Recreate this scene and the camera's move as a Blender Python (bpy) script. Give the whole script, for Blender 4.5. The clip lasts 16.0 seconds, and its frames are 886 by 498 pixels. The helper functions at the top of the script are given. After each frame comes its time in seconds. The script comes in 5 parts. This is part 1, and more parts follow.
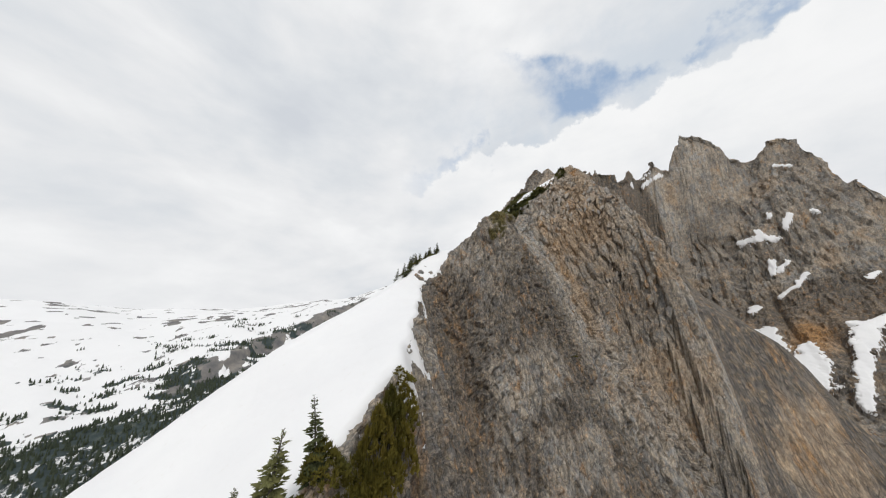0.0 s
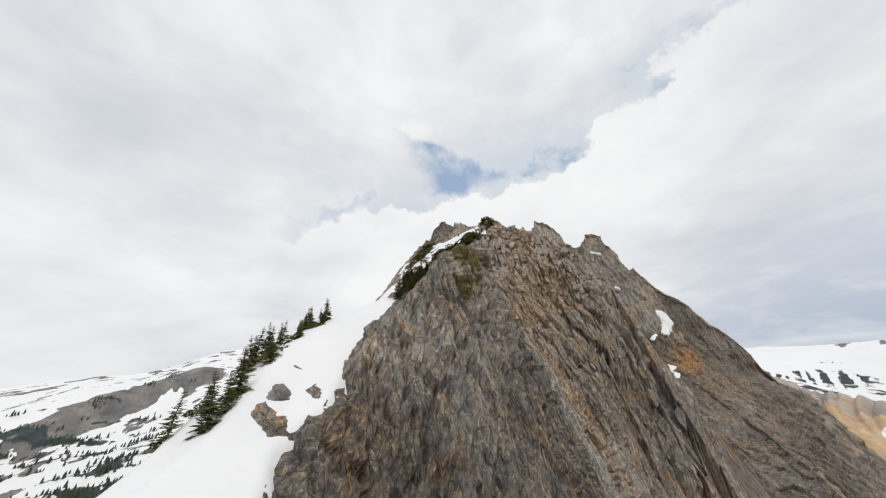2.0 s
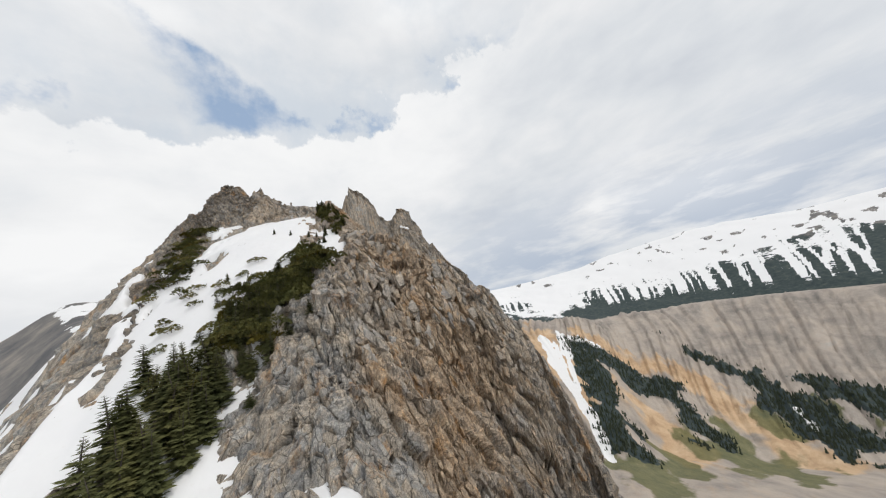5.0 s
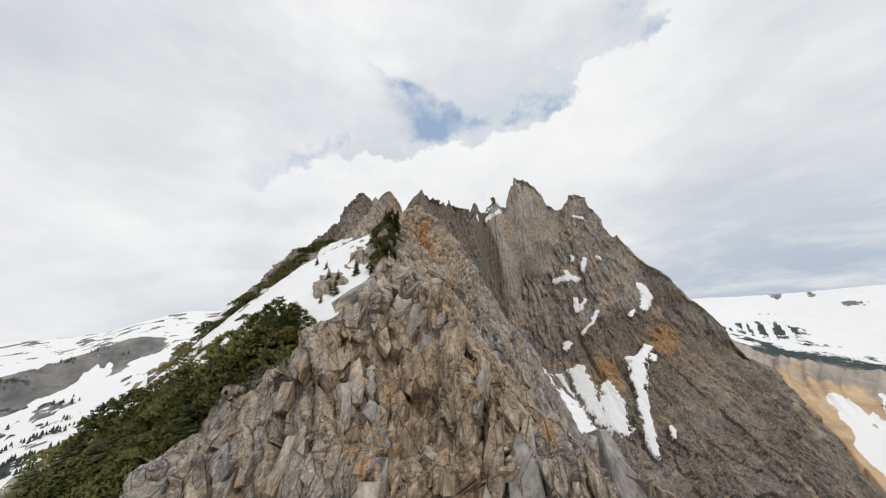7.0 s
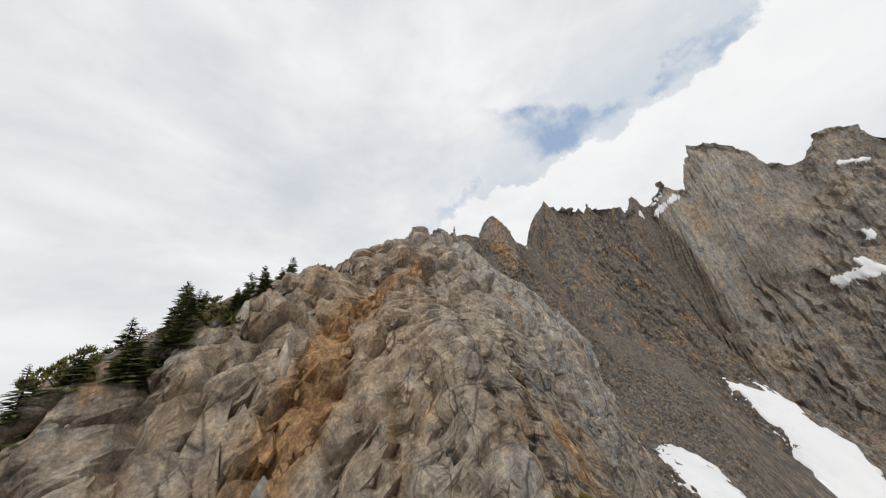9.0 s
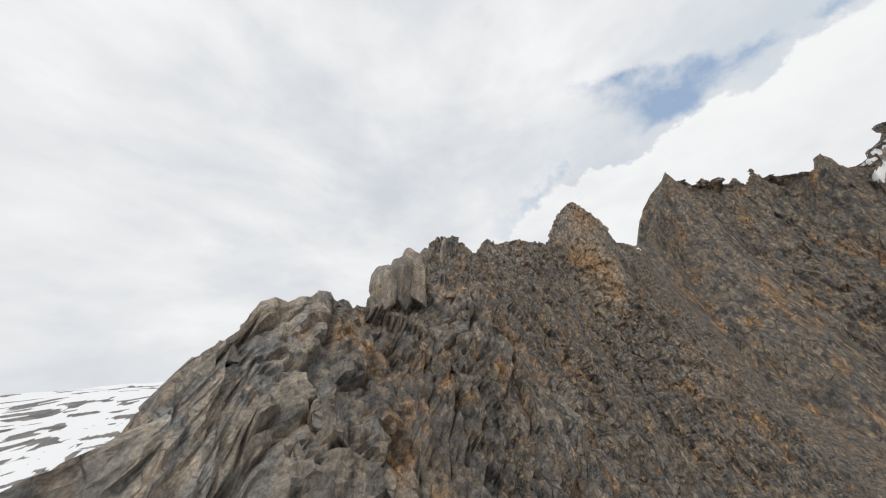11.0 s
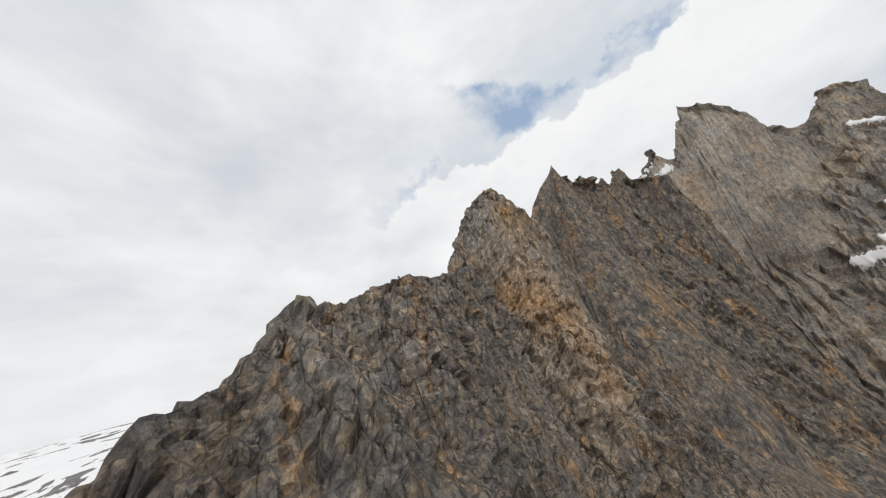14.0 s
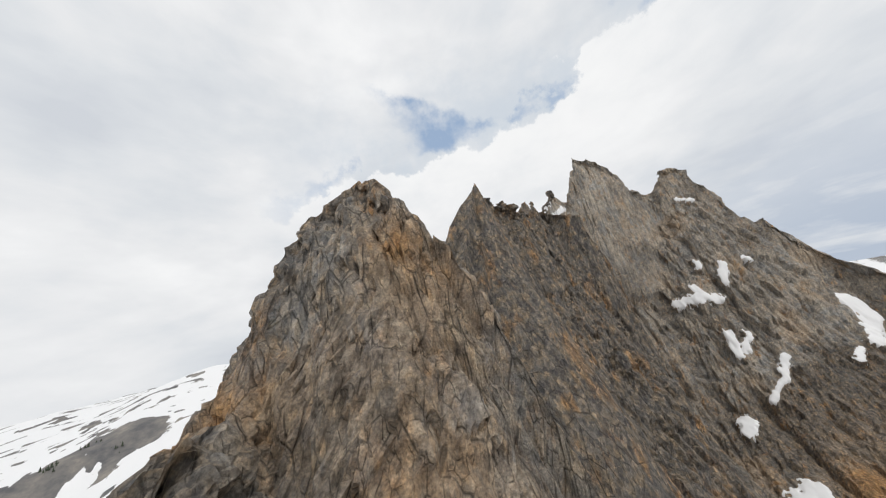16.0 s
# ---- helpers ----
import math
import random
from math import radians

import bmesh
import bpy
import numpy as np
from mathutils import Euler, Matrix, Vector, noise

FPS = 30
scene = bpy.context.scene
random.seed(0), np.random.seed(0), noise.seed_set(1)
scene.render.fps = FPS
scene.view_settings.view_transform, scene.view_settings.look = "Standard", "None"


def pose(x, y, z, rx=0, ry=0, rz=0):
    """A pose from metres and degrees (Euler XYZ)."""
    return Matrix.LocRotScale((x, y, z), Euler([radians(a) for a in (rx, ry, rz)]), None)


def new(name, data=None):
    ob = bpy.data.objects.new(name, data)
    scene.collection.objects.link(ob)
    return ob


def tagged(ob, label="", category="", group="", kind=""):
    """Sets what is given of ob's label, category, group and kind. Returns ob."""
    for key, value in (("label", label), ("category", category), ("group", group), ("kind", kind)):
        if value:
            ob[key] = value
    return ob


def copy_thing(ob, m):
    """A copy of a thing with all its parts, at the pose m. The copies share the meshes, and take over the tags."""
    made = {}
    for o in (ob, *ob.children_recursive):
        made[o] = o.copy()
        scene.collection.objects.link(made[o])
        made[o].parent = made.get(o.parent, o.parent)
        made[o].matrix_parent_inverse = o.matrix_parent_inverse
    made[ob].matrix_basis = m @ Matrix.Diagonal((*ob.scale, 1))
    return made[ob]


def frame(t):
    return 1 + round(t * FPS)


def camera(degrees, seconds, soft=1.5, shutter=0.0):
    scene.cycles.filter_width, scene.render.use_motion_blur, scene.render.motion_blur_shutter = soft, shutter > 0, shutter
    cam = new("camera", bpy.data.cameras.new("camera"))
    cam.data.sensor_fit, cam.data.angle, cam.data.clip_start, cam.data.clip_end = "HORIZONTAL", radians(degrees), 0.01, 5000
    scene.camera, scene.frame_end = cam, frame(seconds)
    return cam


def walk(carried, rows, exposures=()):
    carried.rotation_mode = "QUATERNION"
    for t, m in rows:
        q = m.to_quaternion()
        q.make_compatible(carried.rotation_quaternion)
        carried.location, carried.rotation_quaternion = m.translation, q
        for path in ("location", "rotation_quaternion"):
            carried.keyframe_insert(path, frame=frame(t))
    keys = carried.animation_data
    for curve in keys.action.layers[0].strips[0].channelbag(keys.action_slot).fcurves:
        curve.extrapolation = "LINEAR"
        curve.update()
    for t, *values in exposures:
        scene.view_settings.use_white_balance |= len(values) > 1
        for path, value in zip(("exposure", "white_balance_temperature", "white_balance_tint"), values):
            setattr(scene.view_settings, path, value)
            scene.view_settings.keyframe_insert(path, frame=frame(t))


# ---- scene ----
# The camera's path: seconds, place, yaw, pitch, lean.
cam = camera(116.88, 16.0, 1.2)
PATH = [
    (0.0, -0.00, -0.00, -0.00, 27.42, 11.91, -0.05),
    (0.5, -6.76, 14.34, 4.64, 29.96, 12.39, 3.95),
    (1.0, -14.07, 26.94, 6.48, 31.27, 14.83, 7.16),
    (1.5, -22.75, 39.13, 8.89, 20.31, 20.52, 4.43),
    (2.0, -32.50, 49.64, 14.04, 0.96, 23.17, -3.19),
    (2.5, -40.11, 59.88, 21.08, -18.66, 20.74, -11.11),
    (3.0, -45.83, 68.15, 28.87, -33.65, 16.09, -16.18),
    (3.2, -47.39, 71.40, 32.31, -38.03, 13.78, -17.02),
    (5.3, -32.47, 103.21, 57.73, -38.38, 9.52, -11.27),
    (5.5, -28.18, 106.57, 60.47, -35.45, 9.89, -10.21),
    (6.0, -17.32, 115.37, 66.31, -26.21, 10.79, -6.73),
    (6.5, -7.44, 125.13, 70.48, -14.92, 11.67, -4.43),
    (7.0, 1.04, 136.18, 73.85, -3.18, 12.75, -3.82),
    (7.5, 7.58, 148.68, 76.68, 6.72, 15.06, -4.82),
    (8.0, 11.79, 162.72, 80.09, 13.95, 18.52, -6.02),
    (8.5, 14.65, 176.09, 84.39, 20.84, 21.18, -7.04),
    (9.0, 16.03, 188.83, 90.15, 28.09, 21.76, -7.31),
    (9.2, 16.14, 193.97, 92.45, 31.18, 22.14, -7.39),
    (11.3, 1.29, 250.99, 120.92, 47.22, 22.12, -2.26),
    (11.5, -0.34, 253.29, 122.44, 46.02, 22.76, -3.36),
    (12.0, -6.34, 259.80, 126.67, 39.09, 23.68, -8.02),
    (12.5, -11.87, 265.86, 131.27, 31.30, 22.44, -12.38),
    (13.0, -15.79, 272.07, 135.94, 26.14, 20.27, -14.33),
    (13.5, -18.63, 279.32, 140.10, 22.92, 17.92, -14.14),
    (14.0, -20.31, 287.27, 143.63, 20.59, 16.51, -12.39),
    (14.5, -21.15, 296.11, 146.23, 17.83, 17.17, -10.31),
    (15.0, -21.48, 304.40, 149.74, 14.65, 17.38, -8.76),
    (15.5, -22.01, 313.04, 153.51, 7.82, 16.48, -9.65),
    (16.0, -21.77, 320.68, 157.54, 1.37, 14.86, -10.71),
]
walk(cam, [(t, pose(x, y, z, 90 + pitch, 0, yaw) @ pose(0, 0, 0, 0, 0, lean)) for t, x, y, z, yaw, pitch, lean in PATH])

# ---- sky, sun, exposure ----
def sky():
    w = bpy.data.worlds.new("overcast_sky")
    scene.world = w
    w.use_nodes = True
    nt = w.node_tree
    nt.nodes.clear()
    N, L = nt.nodes.new, nt.links.new

    def math_node(op, a, b=None, clamp=False):
        n = N("ShaderNodeMath")
        n.operation, n.use_clamp = op, clamp
        for i, v in enumerate((a, b)):
            if v is None:
                continue
            if isinstance(v, (int, float)):
                n.inputs[i].default_value = v
            else:
                L(v, n.inputs[i])
        return n.outputs[0]

    def noise_node(vec, scale, detail, rough, dist=0.0):
        n = N("ShaderNodeTexNoise")
        n.inputs["Scale"].default_value, n.inputs["Detail"].default_value = scale, detail
        n.inputs["Roughness"].default_value, n.inputs["Distortion"].default_value = rough, dist
        L(vec, n.inputs["Vector"])
        return n

    def ramp(fac, stops):
        n = N("ShaderNodeValToRGB")
        while len(n.color_ramp.elements) < len(stops):
            n.color_ramp.elements.new(0.5)
        for e, (p, c) in zip(n.color_ramp.elements, stops):
            e.position, e.color = p, (*c, 1)
        L(fac, n.inputs[0])
        return n.outputs[0]

    def mix(fac, a, b, kind="MIX"):
        n = N("ShaderNodeMix")
        n.data_type, n.blend_type = "RGBA", kind
        for i, v in ((0, fac), (6, a), (7, b)):
            if isinstance(v, (int, float)):
                n.inputs[i].default_value = v
            elif isinstance(v, tuple):
                n.inputs[i].default_value = (*v, 1)
            else:
                L(v, n.inputs[i])
        return n.outputs[2]

    tc = N("ShaderNodeTexCoord")
    d = tc.outputs["Generated"]
    sep = N("ShaderNodeSeparateXYZ")
    L(d, sep.inputs[0])
    up = sep.outputs[2]
    # soft layered cloud, flattened towards the horizon
    layer = N("ShaderNodeMapping")
    layer.inputs["Scale"].default_value = (1.0, 1.0, 2.1)
    L(d, layer.inputs[0])
    flat = layer.outputs[0]
    big = noise_node(flat, 1.9, 4, 0.5, 0.2).outputs[0]
    fine = noise_node(flat, 5.5, 8, 0.58, 0.2).outputs[0]
    both = math_node("ADD", math_node("MULTIPLY", big, 0.72), math_node("MULTIPLY", fine, 0.28))
    cloud = ramp(both, [(0.34, (0.60, 0.63, 0.675)), (0.44, (0.68, 0.705, 0.735)), (0.53, (0.765, 0.775, 0.79)), (0.66, (0.87, 0.875, 0.88))])
    # grey-blue banks low over the eastern ranges
    east = math_node("MULTIPLY_ADD", sep.outputs[0], 2.2)
    east.node.inputs[2].default_value = -0.75
    east.node.use_clamp = True
    low = N("ShaderNodeMapRange")
    low.inputs[1].default_value, low.inputs[2].default_value, low.inputs[3].default_value, low.inputs[4].default_value = 0.03, 0.36, 1.0, 0.0
    L(up, low.inputs[0])
    streak = N("ShaderNodeMapping")
    streak.inputs["Scale"].default_value = (2.0, 2.0, 7)
    L(d, streak.inputs[0])
    bank = noise_node(streak.outputs[0], 2.2, 7, 0.58, 0.15).outputs[0]
    bank = math_node("MULTIPLY_ADD", bank, 5.0)
    bank.node.inputs[2].default_value = -1.8
    bank.node.use_clamp = True
    bank = math_node("MULTIPLY", math_node("MULTIPLY", bank, east), low.outputs[0], True)
    cloud = mix(math_node("MULTIPLY", bank, 0.85), cloud, (0.40, 0.47, 0.58))
    # the gap of open sky and its streak
    nish = N("ShaderNodeTexSky")
    nish.sky_type, nish.sun_disc = "NISHITA", False
    nish.sun_elevation, nish.sun_rotation, nish.altitude = SUN_EL, SUN_AZ, 1900
    blue = N("ShaderNodeVectorMath")
    blue.operation = "SCALE"
    L(nish.outputs[0], blue.inputs[0])
    blue.inputs["Scale"].default_value = 0.10
    pale = mix(0.6, blue.outputs[0], (0.46, 0.60, 0.80))
    wob = noise_node(d, 5.0, 7, 0.62)
    warp = N("ShaderNodeVectorMath")
    warp.operation = "MULTIPLY_ADD"
    L(wob.outputs["Color"], warp.inputs[0])
    warp.inputs[1].default_value = (0.16, 0.16, 0.16)
    warp.inputs[2].default_value = (-0.08, -0.08, -0.08)
    bent = N("ShaderNodeVectorMath")
    L(d, bent.inputs[0])
    L(warp.outputs[0], bent.inputs[1])

    def dot(v, vec):
        n = N("ShaderNodeVectorMath")
        n.operation = "DOT_PRODUCT"
        L(vec, n.inputs[0])
        n.inputs[1].default_value = v
        return n.outputs["Value"]

    def below(v, lo, hi):
        m = N("ShaderNodeMapRange")
        m.interpolation_type = "SMOOTHSTEP"
        for i, q in ((1, lo), (2, hi), (3, 1.0), (4, 0.0)):
            m.inputs[i].default_value = q
        L(v, m.inputs[0])
        return m.outputs[0]

    # three edges of the hole, each a plane through the eye
    corners = [Vector(c) for c in GAP]
    mid = (corners[0] + corners[1] + corners[2]).normalized()
    sides = []
    for a, b in zip(corners, corners[1:] + corners[:1]):
        n = a.cross(b).normalized()
        n = n if n.dot(mid) < 0 else -n
        sides.append(dot(n, bent.outputs[0]))
    out_by = math_node("MAXIMUM", math_node("MAXIMUM", sides[0], sides[1]), math_node("MULTIPLY", sides[2], 0.45))
    front = math_node("GREATER_THAN", dot(mid, d), 0.5)
    hole = math_node("MULTIPLY", below(out_by, -0.012, 0.020), front)
    # the crisp edge of the heaped cloud that runs on from the hole
    crest_a, crest_b, crest_c = (Vector(c).normalized() for c in HEAP)
    lower = crest_a.cross(crest_b).normalized()
    lower = lower if lower.z < 0 else -lower
    outer = crest_b.cross(crest_c).normalized()
    outer = outer if outer.x > 0 else -outer
    puff = noise_node(d, 6.0, 8, 0.6)
    curl = N("ShaderNodeVectorMath")
    curl.operation = "MULTIPLY_ADD"
    L(puff.outputs["Color"], curl.inputs[0])
    curl.inputs[1].default_value = (0.42, 0.42, 0.42)
    curl.inputs[2].default_value = (-0.21, -0.21, -0.21)
    heaped = N("ShaderNodeVectorMath")
    L(d, heaped.inputs[0])
    L(curl.outputs[0], heaped.inputs[1])
    past = math_node("MAXIMUM", dot(lower, heaped.outputs[0]), dot(outer, heaped.outputs[0]))
    inside = math_node("SUBTRACT", 1.0, below(past, -0.010, 0.014))
    near_by = below(math_node("SUBTRACT", 1.0, dot((crest_a + crest_b).normalized(), d)), 0.02, 0.34)
    heap = math_node("MULTIPLY", math_node("MULTIPLY", inside, near_by), below(past, 0.02, 0.46))
    heap = math_node("MULTIPLY", heap, math_node("MULTIPLY_ADD", fine, 1.1))
    heap.node.inputs[1].links[0].from_node.inputs[2].default_value = 0.35
    heap.node.use_clamp = True
    cloud = mix(math_node("MULTIPLY", heap, 0.92), cloud, (0.875, 0.878, 0.88))
    # greyer, thinner cloud above that edge, open in places
    shade = math_node("MULTIPLY", math_node("SUBTRACT", 1.0, inside), below(math_node("ABSOLUTE", past), 0.05, 0.34))
    shade = math_node("MULTIPLY", math_node("MULTIPLY", shade, near_by), below(noise_node(d, 4.5, 7, 0.6).outputs[0], 0.36, 0.66))
    cloud = mix(math_node("MULTIPLY", shade, 0.75), cloud, (0.56, 0.62, 0.69))
    slot = math_node("MULTIPLY", below(math_node("ABSOLUTE", math_node("ADD", past, 0.03)), 0.005, 0.045), math_node("SUBTRACT", 1.0, inside))
    slot = math_node("MULTIPLY", math_node("MULTIPLY", slot, near_by), below(noise_node(d, 6.0, 5, 0.6).outputs[0], 0.40, 0.52))
    trail = math_node("MULTIPLY", slot, 0.75)
    wisp = math_node("MULTIPLY_ADD", noise_node(d, 9, 7, 0.62).outputs[0], -3.2)
    wisp.node.inputs[2].default_value = 2.45
    wisp.node.use_clamp = True
    opening = math_node("MULTIPLY", math_node("MAXIMUM", hole, trail), wisp, True)
    colour = mix(opening, cloud, pale)
    bg = N("ShaderNodeBackground")
    bg.inputs["Strength"].default_value = SKY_STRENGTH
    L(colour, bg.inputs[0])
    out = N("ShaderNodeOutputWorld")
    L(bg.outputs[0], out.inputs[0])


SUN_EL, SUN_AZ, SKY_STRENGTH = radians(52), radians(150), 1.06
GAP = [(-0.01, 0.825, 0.565), (0.19, 0.785, 0.59), (-0.10, 0.70, 0.70)]
HEAP = [(0.0, 0.826, 0.562), (0.385, 0.72, 0.578), (0.515, 0.565, 0.645)]
sky()
sun = new("sun", bpy.data.lights.new("sun", "SUN"))
sun.data.energy, sun.data.angle, sun.data.color = 1.1, radians(14), (1.0, 0.96, 0.9)
sun.rotation_euler = Vector((-math.sin(SUN_AZ) * math.cos(SUN_EL), -math.cos(SUN_AZ) * math.cos(SUN_EL), -math.sin(SUN_EL))).to_track_quat("-Z", "Y").to_euler()
scene.view_settings.exposure = 0.0


# ---- number helpers: noise and cells on arrays ----
def hash3(i, j, k, seed):
    h = (i * 374761393 + j * 668265263 + k * 2147483647 + seed * 1274126177) & 0x7FFFFFFF
    h = ((h ^ (h >> 13)) * 1103515245 + 12345) & 0x7FFFFFFF
    h = ((h ^ (h >> 15)) * 214013 + 2531011) & 0x7FFFFFFF
    return ((h ^ (h >> 11)) & 0xFFFFF) / 1048575.0


def vnoise(x, y, z, seed=0):
    """Smooth value noise, -1 to 1."""
    xi, yi, zi = (np.floor(v).astype(np.int64) for v in (x, y, z))
    xf, yf, zf = x - xi, y - yi, z - zi
    xf, yf, zf = (v * v * (3 - 2 * v) for v in (xf, yf, zf))
    out = 0
    for a in (0, 1):
        for b in (0, 1):
            for c in (0, 1):
                wgt = (xf if a else 1 - xf) * (yf if b else 1 - yf) * (zf if c else 1 - zf)
                out = out + wgt * hash3(xi + a, yi + b, zi + c, seed)
    return out * 2 - 1


def fbm(x, y, z, octaves=4, seed=0, gain=0.5):
    out, amp, tot = 0, 1.0, 0.0
    for o in range(octaves):
        out = out + amp * vnoise(x, y, z, seed + o)
        tot += amp
        amp *= gain
        x, y, z = x * 2.03 + 11.3, y * 2.03 - 4.1, z * 2.03 + 7.7
    return out / tot


def cells(x, y, z, seed=0):
    """Nearest and second nearest distance of scattered cells, and the cell's own random numbers."""
    xi, yi, zi = (np.floor(v).astype(np.int64) for v in (x, y, z))
    f1 = np.full(x.shape, 9.0)
    f2 = np.full(x.shape, 9.0)
    idr = np.zeros(x.shape)
    cx, cy, cz = np.zeros(x.shape), np.zeros(x.shape), np.zeros(x.shape)
    for a in (-1, 0, 1):
        for b in (-1, 0, 1):
            for c in (-1, 0, 1):
                i, j, k = xi + a, yi + b, zi + c
                px = i + hash3(i, j, k, seed)
                py = j + hash3(i, j, k, seed + 1)
                pz = k + hash3(i, j, k, seed + 2)
                dd = (px - x) ** 2 + (py - y) ** 2 + (pz - z) ** 2
                nearer = dd < f1
                f2 = np.where(nearer, f1, np.minimum(f2, dd))
                idr = np.where(nearer, hash3(i, j, k, seed + 3), idr)
                cx, cy, cz = np.where(nearer, x - px, cx), np.where(nearer, y - py, cy), np.where(nearer, z - pz, cz)
                f1 = np.where(nearer, dd, f1)
    return np.sqrt(f1), np.sqrt(f2), idr, cx, cy, cz


def smooth(a, b, v):
    t = np.clip((v - a) / (b - a), 0, 1)
    return t * t * (3 - 2 * t)


# ---- the lie of the land ----
def drop(dist, bands):
    """How far a flank has fallen at a distance: bands of (up to this distance, steepness)."""
    out, last = 0.0, 0.0
    for upto, steep in bands[:-1]:
        out = out + steep * (np.clip(dist, last, upto) - last)
        last = upto
    return out + bands[-1][1] * np.maximum(dist - last, 0)


def tent(x, y, crest, left, right):
    """Height under a crest line with its two flanks."""
    best = np.full(x.shape, -1e4)
    for (ax, ay, az), (bx, by, bz) in zip(crest, crest[1:]):
        ux, uy = bx - ax, by - ay
        ll = ux * ux + uy * uy
        s = np.clip(((x - ax) * ux + (y - ay) * uy) / ll, 0, 1)
        ex, ey = x - (ax + s * ux), y - (ay + s * uy)
        dist = np.hypot(ex, ey)
        side = ux * ey - uy * ex
        h = az + s * (bz - az) - np.where(side > 0, drop(dist, left), drop(dist, right))
        best = np.maximum(best, h)
    return best


SNOW_TOP = [(-60, -55), (-25, -34), (10, -16), (32, -5.5), (64, 2.5), (80, 9), (95, 18), (107, 23), (128, 34), (142, 36), (150, 39), (158, 48), (165, 63), (180, 78), (190, 85), (200, 93), (210, 99), (220, 102),
            (247, 108), (268, 116), (296, 128), (340, 148), (400, 165), (440, 180)]
RIM = [(-84, -60, -90), (-70, -10, -48), (-60, 14, -24.5), (-56, 29, -13.3), (-53, 36, -8), (-53, 45, -3.8), (-52, 55, 0.4), (-52, 62, 3.4), (-53, 75, 8.8), (-56, 90, 17), (-60, 117, 27), (-59, 138, 33), (-57, 159, 41),
       (-56, 180, 53), (-57, 203, 66), (-58, 233, 84), (-54, 250, 100), (-51, 290, 124), (-47, 320, 141), (-38, 345, 153), (-30, 400, 166), (-24, 440, 178)]
LOWER_CREST = [(8, -60, -48), (-6, -25, -30), (-18, 10, -15), (-22.6, 32, -6), (-30.6, 48, -3.2), (-40, 64, 2.6), (-46, 80, 12), (-43, 95, 23), (-33, 103, 33), (-28, 107, 34),
         (-27, 115, 31), (-26, 128, 34), (-25, 142, 38), (-23, 153, 50), (-21, 161, 63), (-14, 170, 73), (-8, 178, 79), (-5.5, 184, 85.2), (-5.5, 190, 90.4), (-6.5, 198, 96.6), (-6.5, 204, 100.2)]
UPPER_CREST = [(-4.5, 209, 103), (-1, 214, 106), (1, 217, 103.5), (-2, 223, 105), (-5, 234, 111), (-14, 245, 116.5), (-20, 250, 122.3), (-21, 254, 123.5), (-21.6, 257.6, 124.4), (-23, 259.6, 123.4), (-25, 263, 126.2), (-27, 267.5, 129.3), (-28.2, 271.5, 130.8), (-29, 273.6, 131.8), (-29.6, 275.3, 135), (-31.5, 278.5, 139.4), (-34.4, 283, 143.2), (-35.8, 288, 144.4), (-38, 293.4, 139.6), (-38, 295, 142.6), (-38, 298.4, 143.6), (-38, 300.8, 146.4), (-37.5, 303, 148.3)]
CREST = LOWER_CREST + UPPER_CREST
UPPER = [(-37.5, 303, 148.3), (-37, 307, 148), (-35.5, 313, 150.3), (-33.8, 326, 150.8), (-34.2, 332, 154.5), (-34, 337, 156), (-31, 347, 157), (-29, 361, 163), (-25, 385, 165), (-23, 412, 170), (-21.5, 434, 181), (-15.5, 439, 203), (-13, 441, 209), (-4, 445, 218.5), (-3, 446, 219)]
SHOULDER = [(-35, 334, 155), (-38.5, 336, 153.5), (-41, 338, 151), (-44.5, 340, 148.5), (-50, 342, 144)]
KNOB_FOOT = [(-44.6, 89, 15.6), (-43, 96, 22.4), (-39, 99.5, 28.3), (-35, 101, 34)]
KNOB = [(-34, 100.5, 35), (-29.5, 104.5, 39), (-27, 107.5, 38)]
SPUR = [(-3, 192, 88), (-1, 178, 79), (2, 169, 73), (8, 161, 65), (14, 155, 57), (18, 151, 47), (23, 149, 36), (30, 147, 21), (36, 145, 5), (46, 140, -16)]
BROW = [(-52, 156, 43), (-42, 160, 50), (-34, 161.5, 56), (-23, 162.5, 63), (-10, 162, 63), (12, 159, 62)]
BENCH = [(-23, 163, 63), (-21, 176, 71.5), (-21, 186, 77.5), (-17, 193, 84), (-13, 200, 91), (-10, 207, 97.5)]
GENDARME = [(-46, 340, 149.5), (-43, 341, 153), (-40, 341.5, 156), (-38, 342, 159.4), (-36.2, 342, 162.6), (-35.2, 342, 166.2), (-33.8, 342, 168.2), (-31.4, 342, 169.8), (-28.8, 342, 171.4), (-27.2, 342, 171), (-25.8, 342, 168.2), (-24.8, 342.4, 165.6), (-23.8, 342.8, 162), (-23.2, 343, 157.5)]
DARK_WALL = [(-3, 444, 221), (0, 447, 214), (3, 452, 217), (6, 455, 212), (9, 458, 216), (12, 461, 213), (15, 464, 216), (18, 467, 210), (22, 470, 214), (26, 473, 209), (29, 475, 215), (31, 476, 219), (34, 478, 211), (37, 480, 214), (40, 482, 211)]
DARK_EDGE = [(40, 482, 212), (58, 480, 205), (66, 480, 178), (70, 480, 148), (74, 481, 118), (80, 482, 94), (88, 482, 72), (96, 482, 54)]
BACK_WEST = [(40, 482, 208), (70, 600, 240), (110, 740, 300), (125, 783, 336), (140, 785, 312), (160, 782, 336), (174, 780, 357), (190, 784, 331), (206, 788, 325), (226, 792, 339), (233, 794, 401), (239, 795, 414), (254, 795, 405), (260, 795, 409)]
